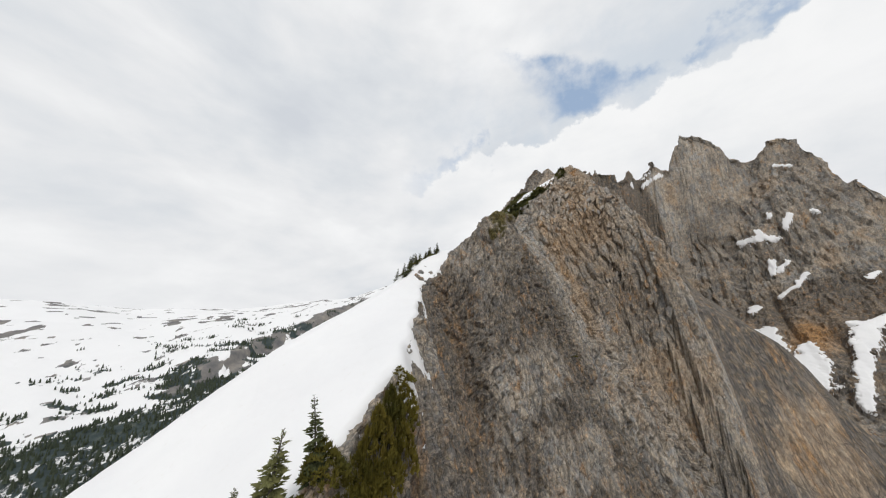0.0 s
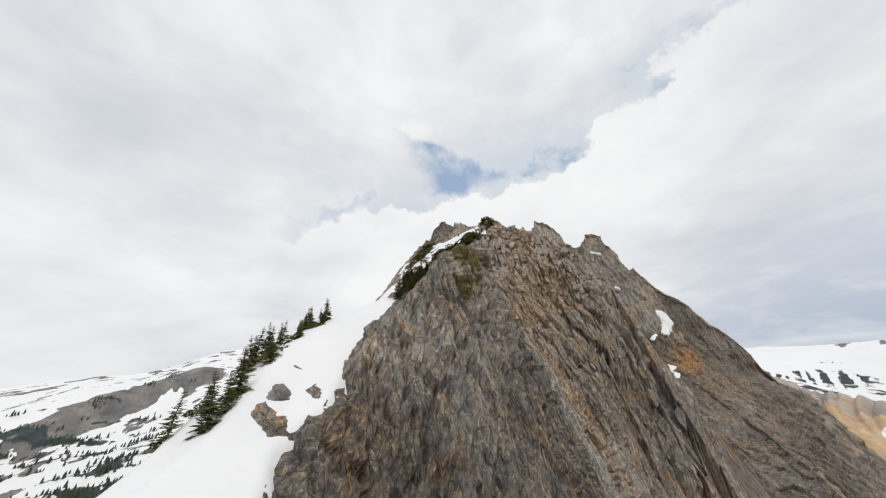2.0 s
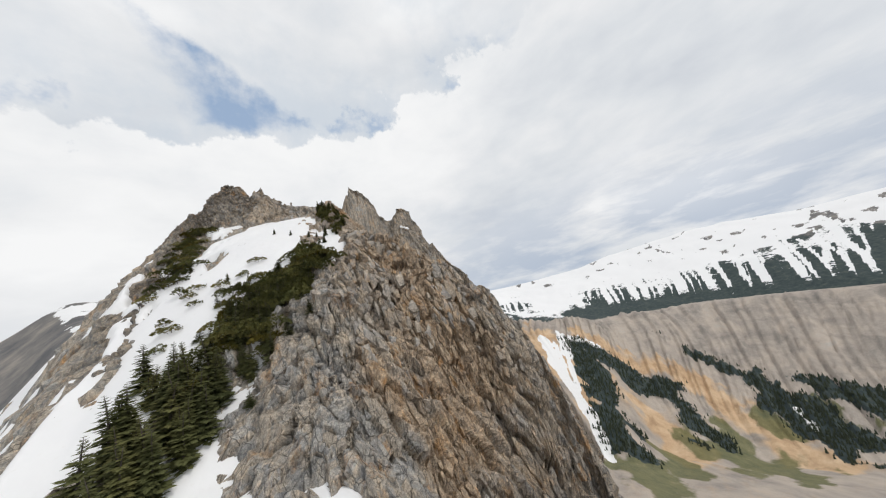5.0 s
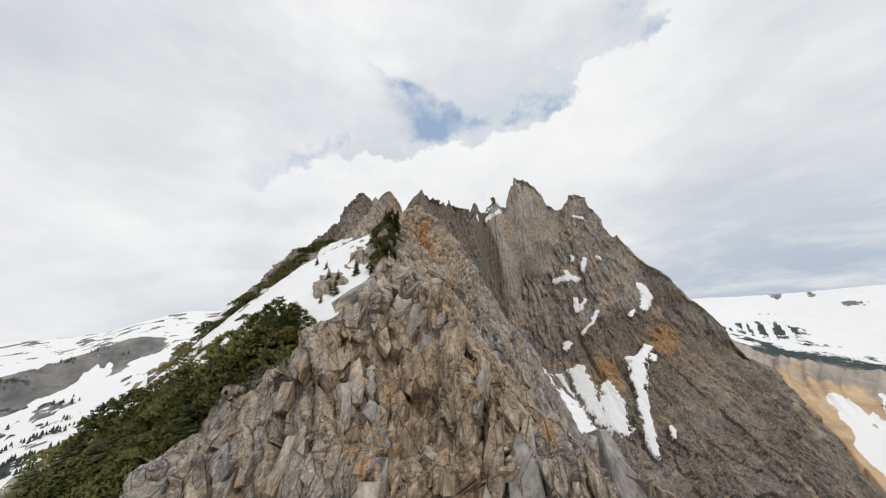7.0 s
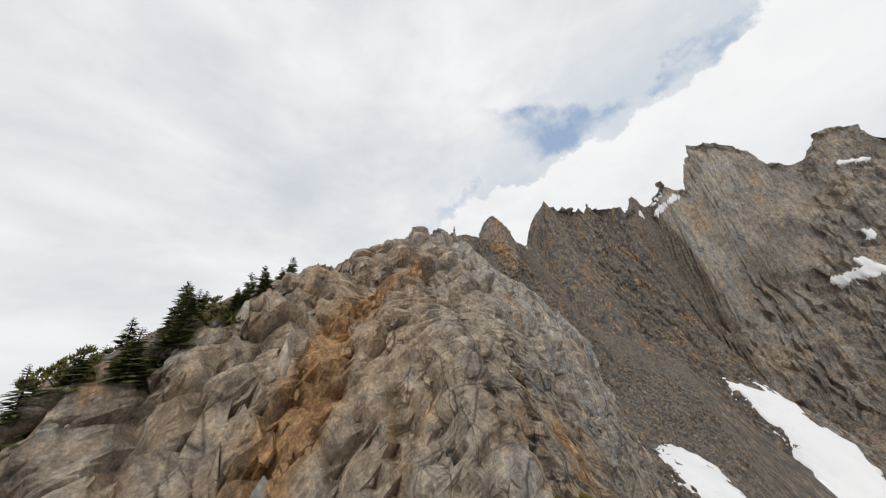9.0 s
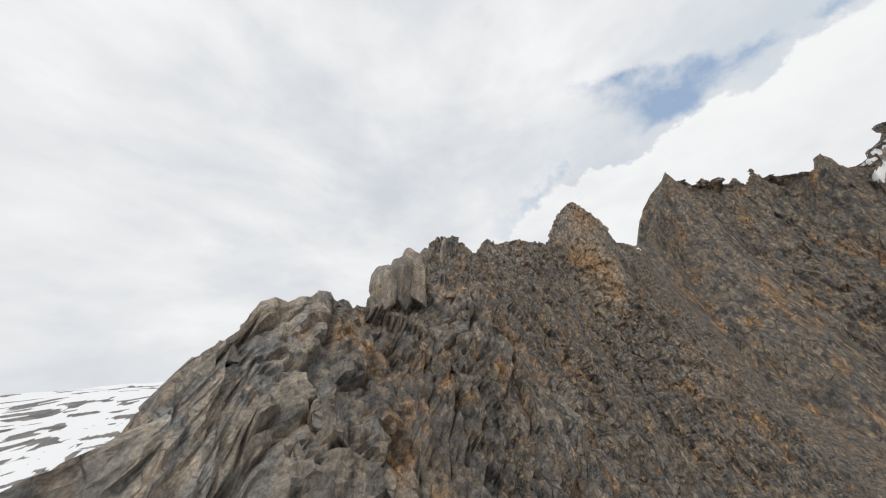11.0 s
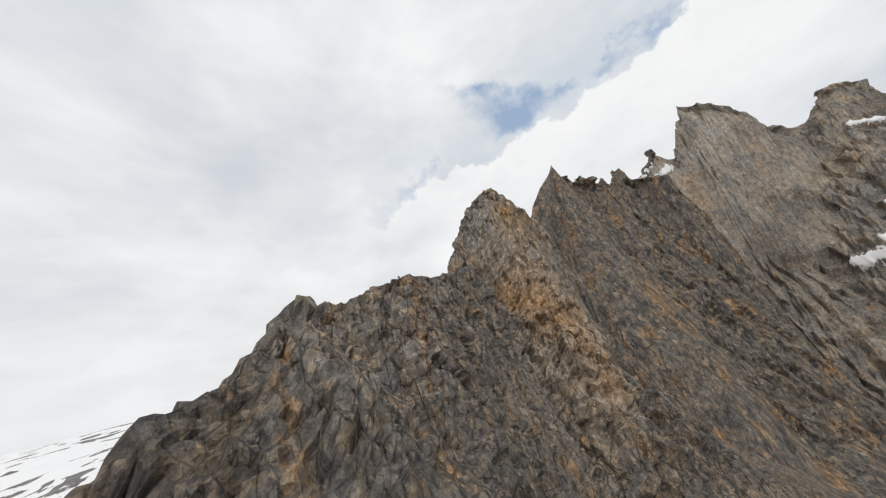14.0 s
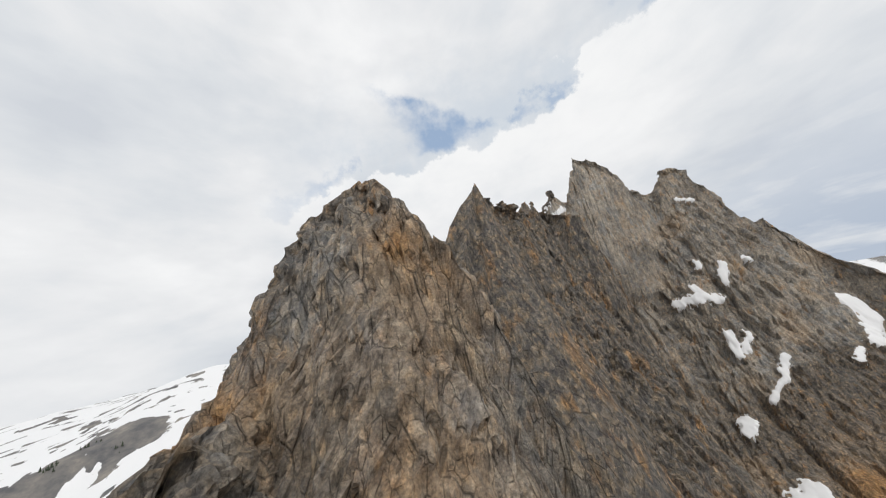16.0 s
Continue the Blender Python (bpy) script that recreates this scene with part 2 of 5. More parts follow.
BACK_EAST = [(280, 793, 397), (293, 790, 380), (306, 788, 359), (316, 787, 329), (336, 790, 314), (354, 790, 322), (369, 790, 339), (375, 790, 356), (404, 785, 351), (418, 784, 339), (430, 778, 302), (425, 760, 268), (429, 750, 243), (438, 741, 219), (445, 734, 226), (451, 728, 212), (458, 720, 194), (470, 710, 164), (499, 680, 119), (525, 655, 55), (543, 637, 9), (579, 603, -100), (629, 553, -216)]
BACK_RIDGE = BACK_WEST + BACK_EAST

EAST = [(12, 1.3), (30, 1.9), (60, 1.7), (90, 1.05), (900, 0.75)]
EAST_UPPER = [(30, 2.35), (72, 0.7), (120, 1.7), (200, 1.0), (900, 0.6)]
WEST = [(8, 1.3), (900, 2.6)]


def crest_x(y):
    line = CREST + UPPER[1:]
    return np.interp(y, [c[1] for c in line], [c[0] for c in line])


def rim_x(y):
    return np.interp(y, [c[1] for c in RIM], [c[0] for c in RIM])


def west_slope(x, y):
    """The snow slope: ruled between the foot of the crest and the western rim, falling away past the rim."""
    xe, xw = crest_x(y), rim_x(y)
    ze = np.interp(y, [c[0] for c in SNOW_TOP], [c[1] for c in SNOW_TOP])
    zw = np.interp(y, [c[1] for c in RIM], [c[2] for c in RIM])
    t = (x - xw) / (xe - xw)
    z = zw + (ze - zw) * np.minimum(t, 1.15) + np.interp(y, [150, 178, 230, 262], [-1.3, 4.0, 4.0, -1.3]) * 4 * t.clip(0, 1) * (1 - t.clip(0, 1))
    past = np.maximum(xw - x, 0)
    return np.where(x < xw, zw - 0.25 * np.minimum(past, 5) - 1.5 * np.maximum(past - 5, 0), z)


def ground(x, y):
    """Height of the rock before its roughness."""
    wx = x + 2.4 * vnoise(x / 17, y / 17, x * 0, 3) + 0.4 * vnoise(x / 6, y / 6, x * 0, 4)
    wy = y + 2.4 * vnoise(x / 17, y / 17, x * 0 + 5.5, 5) + 0.4 * vnoise(x / 6, y / 6, x * 0 + 2.5, 6)
    h = tent(wx, wy, CREST, WEST, EAST)
    h = np.maximum(h, tent(wx, wy, UPPER[:11], WEST, EAST_UPPER))
    h = np.maximum(h, tent(wx, wy, UPPER[10:], WEST, [(14, 3.8), (60, 2.4), (110, 1.0), (900, 0.6)]))
    h = np.maximum(h, tent(wx, wy, SHOULDER, [(2, 0.8), (60, 2.4)], [(2, 1.0), (60, 2.4)]))
    h = np.maximum(h, tent(x + 0.4 * (wx - x), y + 0.4 * (wy - y), KNOB, [(2.5, 0.8), (60, 1.6)], [(3, 0.8), (70, 2.4)]))
    h = np.maximum(h, tent(x + 0.4 * (wx - x), y + 0.4 * (wy - y), KNOB_FOOT, [(1.2, 0.8), (60, 3.0)], [(3, 0.5), (60, 1.2)]))
    h = np.maximum(h, tent(wx, wy, SPUR, [(5, 0.7), (60, 2.2), (300, 1.2)], [(2.5, 0.8), (6, 2.2), (40, 4.0), (300, 1.3)]))
    h = np.maximum(h, tent(wx, wy, BROW, [(5, 0.5), (60, 3)], [(7, 1.8), (25, 3.9), (300, 1.35)]))
    h = np.maximum(h, tent(wx, wy, BENCH, [(3, 0.5), (60, 1.25)], [(8, 0.5), (60, 2.8)]))
    h = np.maximum(h, tent(x + 0.3 * (wx - x), y + 0.3 * (wy - y), GENDARME, [(5, 1.6), (20, 3.2), (60, 1.5)], [(2, 1.8), (9, 3.6), (60, 1.8)]))
    h = np.maximum(h, tent(wx, wy, DARK_WALL, [(200, 1.8)], [(14, 3.8), (60, 2.4), (110, 1.0), (900, 0.6)]))
    h = np.maximum(h, tent(x + 0.5 * (wx - x), y + 0.5 * (wy - y), DARK_EDGE, [(200, 5.0)], [(12, 6.0), (26, 3.4), (60, 2.4), (110, 1.0), (900, 0.6)]))
    # the apron under the dark wall breaks off into the bowl
    h = h - 1.5 * np.maximum(x - 117, 0)
    h = np.maximum(h, tent(x + 0.4 * (wx - x), y + 0.4 * (wy - y), BACK_RIDGE[:19], [(900, 2.6)], [(8, 4.0), (40, 7.4), (100, 2.4), (125, 1.0), (900, 0.55)]))
    h = np.maximum(h, tent(x + 0.4 * (wx - x), y + 0.4 * (wy - y), BACK_RIDGE[18:], [(900, 2.6)], [(20, 3.5), (75, 2.1), (110, 2.6), (160, 1.5), (900, 0.7)]))
    # a gully bites into the eastern flank above the buttress
    h = h - np.minimum(2.4 * np.maximum(x - 12, 0), 30) * smooth(203, 214, y) * smooth(275, 245, y)
    # the valley side breaks off east of the bowl
    h = h - 1.7 * np.maximum(0.643 * x - 0.766 * (y - 125) + 2, 0)
    # a broken rock rib crops out along the upper rim
    rib = np.interp(y, [0, 165, 185, 230, 305, 320, 346, 360], [-3, -3, 0.5, 2.5, 3.0, -2.5, -2.5, 0]) + 2.2 * fbm(x / 13, y / 13, x * 0, 3, 15) - 1.0 * np.abs(x - rim_x(y))
    plane = west_slope(wx, wy) - 1.4 + np.maximum(rib + 1.4, 0) * (x > rim_x(y) - 25)
    plane = plane - 2.4 * np.maximum(x - crest_x(y), 0) - 3.0 * np.maximum(y - 440, 0)
    return np.maximum(h, plane)


def far_profile():
    """Range and height of the country around, by compass bearing."""
    left = [(0, -60), (350, -170), (650, -250), (1000, -205), (1500, -120), (2300, 15), (3200, 35), (4800, -60)]
    return [
        (-180, [(0, -90), (500, -260), (1200, -380), (2000, -300), (3000, -100), (4800, 0)]),
        (-110, [(0, -80), (400, -240), (800, -330), (1300, -220), (2000, -80), (3000, 20), (4800, -60)]),
        (-85, left),
        (-77, [(0, -50), (350, -150), (650, -220), (1000, -180), (1500, -110), (2300, -38), (3200, -30), (4800, -90)]),
        (-66, [(0, -40), (350, -120), (700, -190), (1000, -150), (1400, -75), (2200, -30), (3200, -22), (4800, -90)]),
        (-52, [(0, -20), (350, -90), (700, -150), (1100, -95), (1300, -20), (2100, 45), (3200, 60), (4800, -60)]),
        (-38, [(0, 0), (350, -60), (700, -110), (1000, -40), (1300, 40), (1900, 145), (3000, 115), (4800, -60)]),
        (-24, [(0, 20), (300, -10), (600, 30), (900, 118), (1200, 135), (2000, 120), (4800, -60)]),
        (-17, [(0, 40), (300, 40), (600, 110), (900, 190), (1500, 120), (4800, -60)]),
        (5, [(0, 0), (400, 60), (700, 150), (1200, 120), (4800, -60)]),
        (30, [(0, -20), (300, -70), (600, -60), (900, 0), (1500, 0), (4800, -50)]),
        (44, [(0, -40), (300, -130), (600, -140), (900, -90), (1250, -30), (1700, -150), (3000, -20), (4300, 10), (4900, 10)]),
        (52, [(0, -60), (300, -190), (600, -260), (900, -170), (1150, -85), (1700, -230), (2600, -120), (3600, 10), (4900, 5)]),
        (60, [(0, -70), (300, -230), (650, -330), (950, -225), (1250, -122), (1800, -270), (2500, -135), (3500, 40), (4300, 38), (4900, 10)]),
        (70, [(0, -70), (300, -250), (800, -400), (1150, -310), (1500, -178), (2000, -290), (2700, -105), (3600, 132), (4300, 128), (4900, 90)]),
        (80, [(0, -70), (350, -260), (900, -440), (1250, -355), (1650, -194), (2100, -290), (2800, -70), (3600, 205), (4400, 185), (4900, 110)]),
        (94, [(0, -80), (350, -260), (900, -430), (1250, -355), (1650, -194), (2100, -280), (2800, -60), (3600, 162), (4400, 145), (4900, 100)]),
        (120, [(0, -90), (400, -270), (1000, -430), (1700, -260), (2600, -120), (3600, 120), (4900, 50)]),
        (180, [(0, -90), (500, -260), (1200, -380), (2000, -300), (3000, -100), (4800, 0)]),
    ]


FAR_EYE = (-10.0, 100.0)


def far_ground(x, y):
    prof = far_profile()
    dx, dy = x - FAR_EYE[0], y - FAR_EYE[1]
    r = np.hypot(dx, dy)
    az = np.degrees(np.arctan2(dx, dy))
    out = np.zeros(x.shape)
    for (a0, p0), (a1, p1) in zip(prof, prof[1:]):
        m = (az >= a0) & (az <= a1)
        t = (az[m] - a0) / (a1 - a0)
        t = t * t * (3 - 2 * t)
        h0 = np.interp(r[m], [p[0] for p in p0], [p[1] for p in p0])
        h1 = np.interp(r[m], [p[0] for p in p1], [p[1] for p in p1])
        out[m] = h0 * (1 - t) + h1 * t
    amp = smooth(150, 900, r)
    calm = 1 - 0.6 * smooth(38, 50, az) * smooth(130, 105, az) * smooth(2300, 1900, r)
    out = out + amp * calm * (26 * fbm(x / 420, y / 420, x * 0, 4, 21) + 10 * fbm(x / 110, y / 110, x * 0, 3, 31))
    # a broken cliff line steps across the western snow country
    edge = cliff_range(az) + 40 * fbm(x / 130, y / 130, x * 0, 3, 25)
    out = out + 26 * smooth(-78, -72, az) * smooth(-38, -44, az) * smooth(-35, 5, r - edge) * smooth(700, 250, r - edge)
    # fluted gullies on the scree walls to the east
    flute = smooth(40, 50, az) * smooth(130, 100, az) * smooth(850, 1150, r) * smooth(1750, 1600, r)
    bend = az + 1.6 * vnoise(x / 260, y / 260, x * 0, 9) + 0.004 * r
    g = np.abs(vnoise(bend * 1.1, r / 1600, x * 0, 41))
    g2 = np.abs(vnoise(bend * 3.1, r / 1300, x * 0, 42))
    g3 = np.abs(vnoise(bend * 7.5 + 0.8 * vnoise(x / 60, y / 60, x * 0, 44), r / 420, x * 0, 43))
    return out - flute * (12 * (1 - g) ** 2 + 10 * (1 - g2) ** 2 + 6 * (1 - g3) ** 3)


def in_bowl(x, y):
    """The bowl between the ridge and the spired massif, cut below the country around."""
    dx, dy = x - FAR_EYE[0], y - FAR_EYE[1]
    az, r = np.degrees(np.arctan2(dx, dy)), np.hypot(dx, dy)
    return (x > 44) & (az > 0) & (az < 47) & (r < 760)


def cliff_range(az):
    return np.interp(az, [-76, -70, -65, -57, -50, -43], [880, 900, 1060, 1120, 1270, 1330])


# ---- materials ----
class Mat:
    """A small helper to wire a node material."""

    def __init__(self, name, rough=0.9, spec=0.2):
        self.m = bpy.data.materials.new(name)
        self.m.use_nodes = True
        self.nt = self.m.node_tree
        self.bsdf = self.nt.nodes["Principled BSDF"]
        self.bsdf.inputs["Roughness"].default_value = rough
        self.bsdf.inputs["Specular IOR Level"].default_value = spec
        self.tc = self.nt.nodes.new("ShaderNodeTexCoord").outputs["Object"]

    def put(self, v, socket):
        if isinstance(v, (int, float)):
            socket.default_value = v
        elif isinstance(v, tuple):
            socket.default_value = (*v, 1) if len(v) == 3 else v
        else:
            self.nt.links.new(v, socket)

    def noise(self, scale, detail=4, rough=0.55, dist=0.0, vec=None, colour=False):
        n = self.nt.nodes.new("ShaderNodeTexNoise")
        for k, v in (("Scale", scale), ("Detail", detail), ("Roughness", rough), ("Distortion", dist)):
            n.inputs[k].default_value = v
        self.put(vec or self.tc, n.inputs["Vector"])
        return n.outputs[1 if colour else 0]

    def voronoi(self, scale, feature="F1", vec=None, rand=1.0):
        n = self.nt.nodes.new("ShaderNodeTexVoronoi")
        n.feature = feature
        n.inputs["Scale"].default_value, n.inputs["Randomness"].default_value = scale, rand
        self.put(vec or self.tc, n.inputs["Vector"])
        return n.outputs[0]

    def mapping(self, scale, turn=(0, 0, 0), vec=None):
        n = self.nt.nodes.new("ShaderNodeMapping")
        n.inputs["Scale"].default_value = scale
        n.inputs["Rotation"].default_value = tuple(radians(a) for a in turn)
        self.put(vec or self.tc, n.inputs[0])
        return n.outputs[0]

    def warp(self, vec, scale, amount):
        n = self.nt.nodes.new("ShaderNodeVectorMath")
        n.operation = "MULTIPLY_ADD"
        self.put(self.noise(scale, 3, vec=vec, colour=True), n.inputs[0])
        n.inputs[1].default_value = (amount,) * 3
        self.put(vec, n.inputs[2])
        return n.outputs[0]

    def span(self, v, lo, hi, a=0.0, b=1.0):
        n = self.nt.nodes.new("ShaderNodeMapRange")
        self.put(v, n.inputs[0])
        for i, q in enumerate((lo, hi, a, b)):
            n.inputs[i + 1].default_value = q
        return n.outputs[0]

    def math(self, op, a, b=0.0, clamp=False):
        n = self.nt.nodes.new("ShaderNodeMath")
        n.operation, n.use_clamp = op, clamp
        self.put(a, n.inputs[0])
        self.put(b, n.inputs[1])
        return n.outputs[0]

    def mix(self, fac, a, b, kind="MIX"):
        n = self.nt.nodes.new("ShaderNodeMix")
        n.data_type, n.blend_type = "RGBA", kind
        self.put(fac, n.inputs[0])
        self.put(a, n.inputs[6])
        self.put(b, n.inputs[7])
        return n.outputs[2]

    def ramp(self, v, stops):
        n = self.nt.nodes.new("ShaderNodeValToRGB")
        while len(n.color_ramp.elements) < len(stops):
            n.color_ramp.elements.new(0.5)
        for e, (p, c) in zip(n.color_ramp.elements, stops):
            e.position, e.color = p, (*c, 1)
        self.put(v, n.inputs[0])
        return n.outputs[0]

    def attr(self, name):
        n = self.nt.nodes.new("ShaderNodeAttribute")
        n.attribute_name = name
        s = self.nt.nodes.new("ShaderNodeSeparateColor")
        self.nt.links.new(n.outputs["Color"], s.inputs[0])
        return [*s.outputs[:3], n.outputs["Alpha"]]

    def random(self):
        return self.nt.nodes.new("ShaderNodeObjectInfo").outputs["Random"]

    def slope(self):
        g = self.nt.nodes.new("ShaderNodeNewGeometry")
        s = self.nt.nodes.new("ShaderNodeSeparateXYZ")
        self.nt.links.new(g.outputs["Normal"], s.inputs[0])
        return s.outputs[2]

    def done(self, colour, height=None, strength=0.5, distance=0.1):
        self.put(colour, self.bsdf.inputs["Base Color"])
        if height is not None:
            b = self.nt.nodes.new("ShaderNodeBump")
            b.inputs["Strength"].default_value, b.inputs["Distance"].default_value = strength, distance
            self.put(height, b.inputs["Height"])
            self.nt.links.new(b.outputs[0], self.bsdf.inputs["Normal"])
        return self.m


def rock_material(name, grain=1.0, island=None):
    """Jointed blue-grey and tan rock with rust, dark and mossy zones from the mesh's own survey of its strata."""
    k = Mat(name, 0.85, 0.25)
    zone = k.attr("zone")
    stain = k.nt.nodes.new("ShaderNodeAttribute")
    stain.attribute_name = "rust"
    slab = k.warp(k.mapping((grain, grain, grain * 0.5), (8, -14, 20)), 0.25 * grain, 0.3)
    if island is None:
        pick = zone[3]
    elif island == "object":
        pick = k.random()
    else:
        pick = k.nt.nodes.new("ShaderNodeNewGeometry").outputs["Random Per Island"]
    tone = k.math("ADD", k.math("MULTIPLY", pick, 0.62), k.math("MULTIPLY", k.noise(0.20 * grain, 6, 0.62), 0.48))
    base = k.ramp(tone, [(0.22, (0.235, 0.235, 0.235)), (0.38, (0.30, 0.295, 0.285)), (0.50, (0.37, 0.34, 0.30)), (0.62, (0.44, 0.385, 0.32)), (0.72, (0.345, 0.345, 0.34)), (0.84, (0.42, 0.385, 0.34))])
    tan = k.span(k.math("ADD", zone[0], k.math("MULTIPLY", k.noise(0.3 * grain, 6, 0.65), 0.9)), 0.66, 1.15)
    base = k.mix(k.math("MULTIPLY", tan, 0.8), base, k.ramp(k.noise(0.8 * grain, 5, 0.6), [(0.34, (0.25, 0.175, 0.11)), (0.50, (0.40, 0.295, 0.20)), (0.68, (0.48, 0.39, 0.285))]))
    dk = k.span(k.math("ADD", zone[1], k.math("MULTIPLY", k.noise(0.15 * grain, 6, 0.65), 0.8)), 0.62, 1.2)
    base = k.mix(k.math("MULTIPLY", dk, 0.85), base, k.ramp(k.noise(0.6 * grain, 7, 0.7), [(0.36, (0.080, 0.077, 0.081)), (0.50, (0.140, 0.126, 0.112)), (0.62, (0.215, 0.163, 0.108)), (0.75, (0.265, 0.224, 0.185))]))
    hung = k.mapping((1, 1, 0.4))
    rust = k.math("MULTIPLY", k.span(k.noise(0.2 * grain, 7, 0.68, 0.6, vec=hung), 0.53, 0.66), k.span(k.noise(0.7 * grain, 5, 0.65, vec=hung), 0.44, 0.58))
    rust = k.math("MAXIMUM", rust, k.span(k.math("ADD", stain.outputs["Fac"], k.math("MULTIPLY", k.noise(0.8 * grain, 6, 0.68, vec=hung), 1.1)), 0.82, 1.25))
    if island is not None:
        rust = k.math("MAXIMUM", rust, k.math("MULTIPLY", k.span(pick, 0.93, 0.96), k.span(k.noise(0.7, 5, 0.65), 0.38, 0.60)))
    base = k.mix(k.math("MULTIPLY", rust, 0.75), base, k.ramp(k.noise(1.5 * grain, 4), [(0.35, (0.28, 0.14, 0.055)), (0.65, (0.50, 0.29, 0.115))]))
    streak = k.noise(1.0, 5, 0.65, vec=k.warp(k.mapping((1.3 * grain, 1.3 * grain, 0.38 * grain), (9, -11, 0)), 0.3 * grain, 0.25))
    base = k.mix(0.7, base, k.ramp(streak, [(0.34, (0.66, 0.655, 0.65)), (0.5, (1, 1, 1)), (0.68, (1.28, 1.26, 1.22))]), "MULTIPLY")
    moss = k.span(k.math("ADD", zone[2], k.math("MULTIPLY", k.noise(0.5, 6, 0.68), 0.9)), 0.88, 1.02)
    base = k.mix(k.math("MULTIPLY", moss, 0.9), base, k.ramp(k.noise(2.2, 6, 0.7), [(0.3, (0.06, 0.06, 0.016)), (0.55, (0.125, 0.105, 0.028)), (0.75, (0.22, 0.12, 0.05))]))
    # joints: two nets of drawn-out cells, broken up; crack shade painted into open ones
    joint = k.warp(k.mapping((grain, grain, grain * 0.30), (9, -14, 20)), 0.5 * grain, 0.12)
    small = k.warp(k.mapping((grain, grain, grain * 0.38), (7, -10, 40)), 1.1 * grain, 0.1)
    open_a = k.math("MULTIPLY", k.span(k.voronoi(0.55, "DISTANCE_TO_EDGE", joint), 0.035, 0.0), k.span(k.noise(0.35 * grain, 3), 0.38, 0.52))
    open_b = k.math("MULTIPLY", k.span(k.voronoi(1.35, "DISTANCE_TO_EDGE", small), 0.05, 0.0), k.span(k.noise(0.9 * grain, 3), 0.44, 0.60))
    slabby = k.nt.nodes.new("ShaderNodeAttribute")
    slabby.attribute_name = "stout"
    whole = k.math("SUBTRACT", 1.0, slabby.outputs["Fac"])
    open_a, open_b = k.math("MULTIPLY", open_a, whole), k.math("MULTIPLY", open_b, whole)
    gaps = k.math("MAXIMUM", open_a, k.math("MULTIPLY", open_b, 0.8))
    facet = k.nt.nodes.new("ShaderNodeTexVoronoi")
    facet.inputs["Scale"].default_value = 1.35
    k.put(small, facet.inputs["Vector"])
    shade = k.nt.nodes.new("ShaderNodeSeparateColor")
    k.nt.links.new(facet.outputs["Color"], shade.inputs[0])
    base = k.mix(1.0, base, k.ramp(shade.outputs[0], [(0.0, (0.86, 0.87, 0.88)), (0.5, (1.0, 1.0, 1.0)), (1.0, (1.15, 1.13, 1.10))]), "MULTIPLY")
    flake = k.nt.nodes.new("ShaderNodeTexVoronoi")
    flake.inputs["Scale"].default_value = 2.6
    k.put(k.warp(k.mapping((grain, grain, grain * 0.6), (14, 10, 30)), 2.0 * grain, 0.25), flake.inputs["Vector"])
    bits = k.nt.nodes.new("ShaderNodeSeparateColor")
    k.nt.links.new(flake.outputs["Color"], bits.inputs[0])
    base = k.mix(k.math("ADD", 0.35, k.math("MULTIPLY", dk, 0.65)), base, k.ramp(bits.outputs[0], [(0.0, (0.62, 0.63, 0.65)), (0.45, (0.95, 0.95, 0.95)), (0.75, (1.12, 1.10, 1.06)), (1.0, (1.6, 1.5, 1.36))]), "MULTIPLY")
    # shade of the open cracks, mixed into the colour
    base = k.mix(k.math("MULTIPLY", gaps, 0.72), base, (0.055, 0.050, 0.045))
    fine = k.noise(2.6 * grain, 9, 0.72)
    relief = k.math("ADD", k.math("MULTIPLY", fine, 0.9), k.math("ADD", k.math("MULTIPLY", gaps, -0.45), k.math("ADD", k.math("MULTIPLY", shade.outputs[1], 0.35), k.math("MULTIPLY", bits.outputs[1], 0.35))))
    speck = k.ramp(k.noise(6.0 * grain, 7, 0.72), [(0.32, (0.50, 0.50, 0.51)), (0.5, (1, 1, 1)), (0.68, (1.6, 1.57, 1.52))])
    base = k.mix(0.8, base, speck, "MULTIPLY")
    chip = k.ramp(k.noise(1.1 * grain, 8, 0.75, 0.5, vec=slab), [(0.36, (0.60, 0.60, 0.61)), (0.48, (1.0, 1.0, 1.0)), (0.62, (1.15, 1.15, 1.13)), (0.72, (1.4, 1.38, 1.33))])
    base = k.mix(1.0, base, chip, "MULTIPLY")
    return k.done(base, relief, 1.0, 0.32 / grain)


def snow_material():
    k = Mat("snow", 0.55, 0.3)
    tone = k.ramp(k.noise(0.05, 5, 0.6), [(0.3, (0.80, 0.80, 0.81)), (0.7, (0.86, 0.86, 0.86))])
    dirt = k.span(k.noise(0.6, 7, 0.7), 0.60, 0.78)
    col = k.mix(k.math("MULTIPLY", dirt, 0.25), tone, (0.62, 0.56, 0.47))
    return k.done(col, k.math("ADD", k.noise(0.7, 5), k.math("MULTIPLY", k.noise(6, 4), 0.15)), 0.25, 0.3)


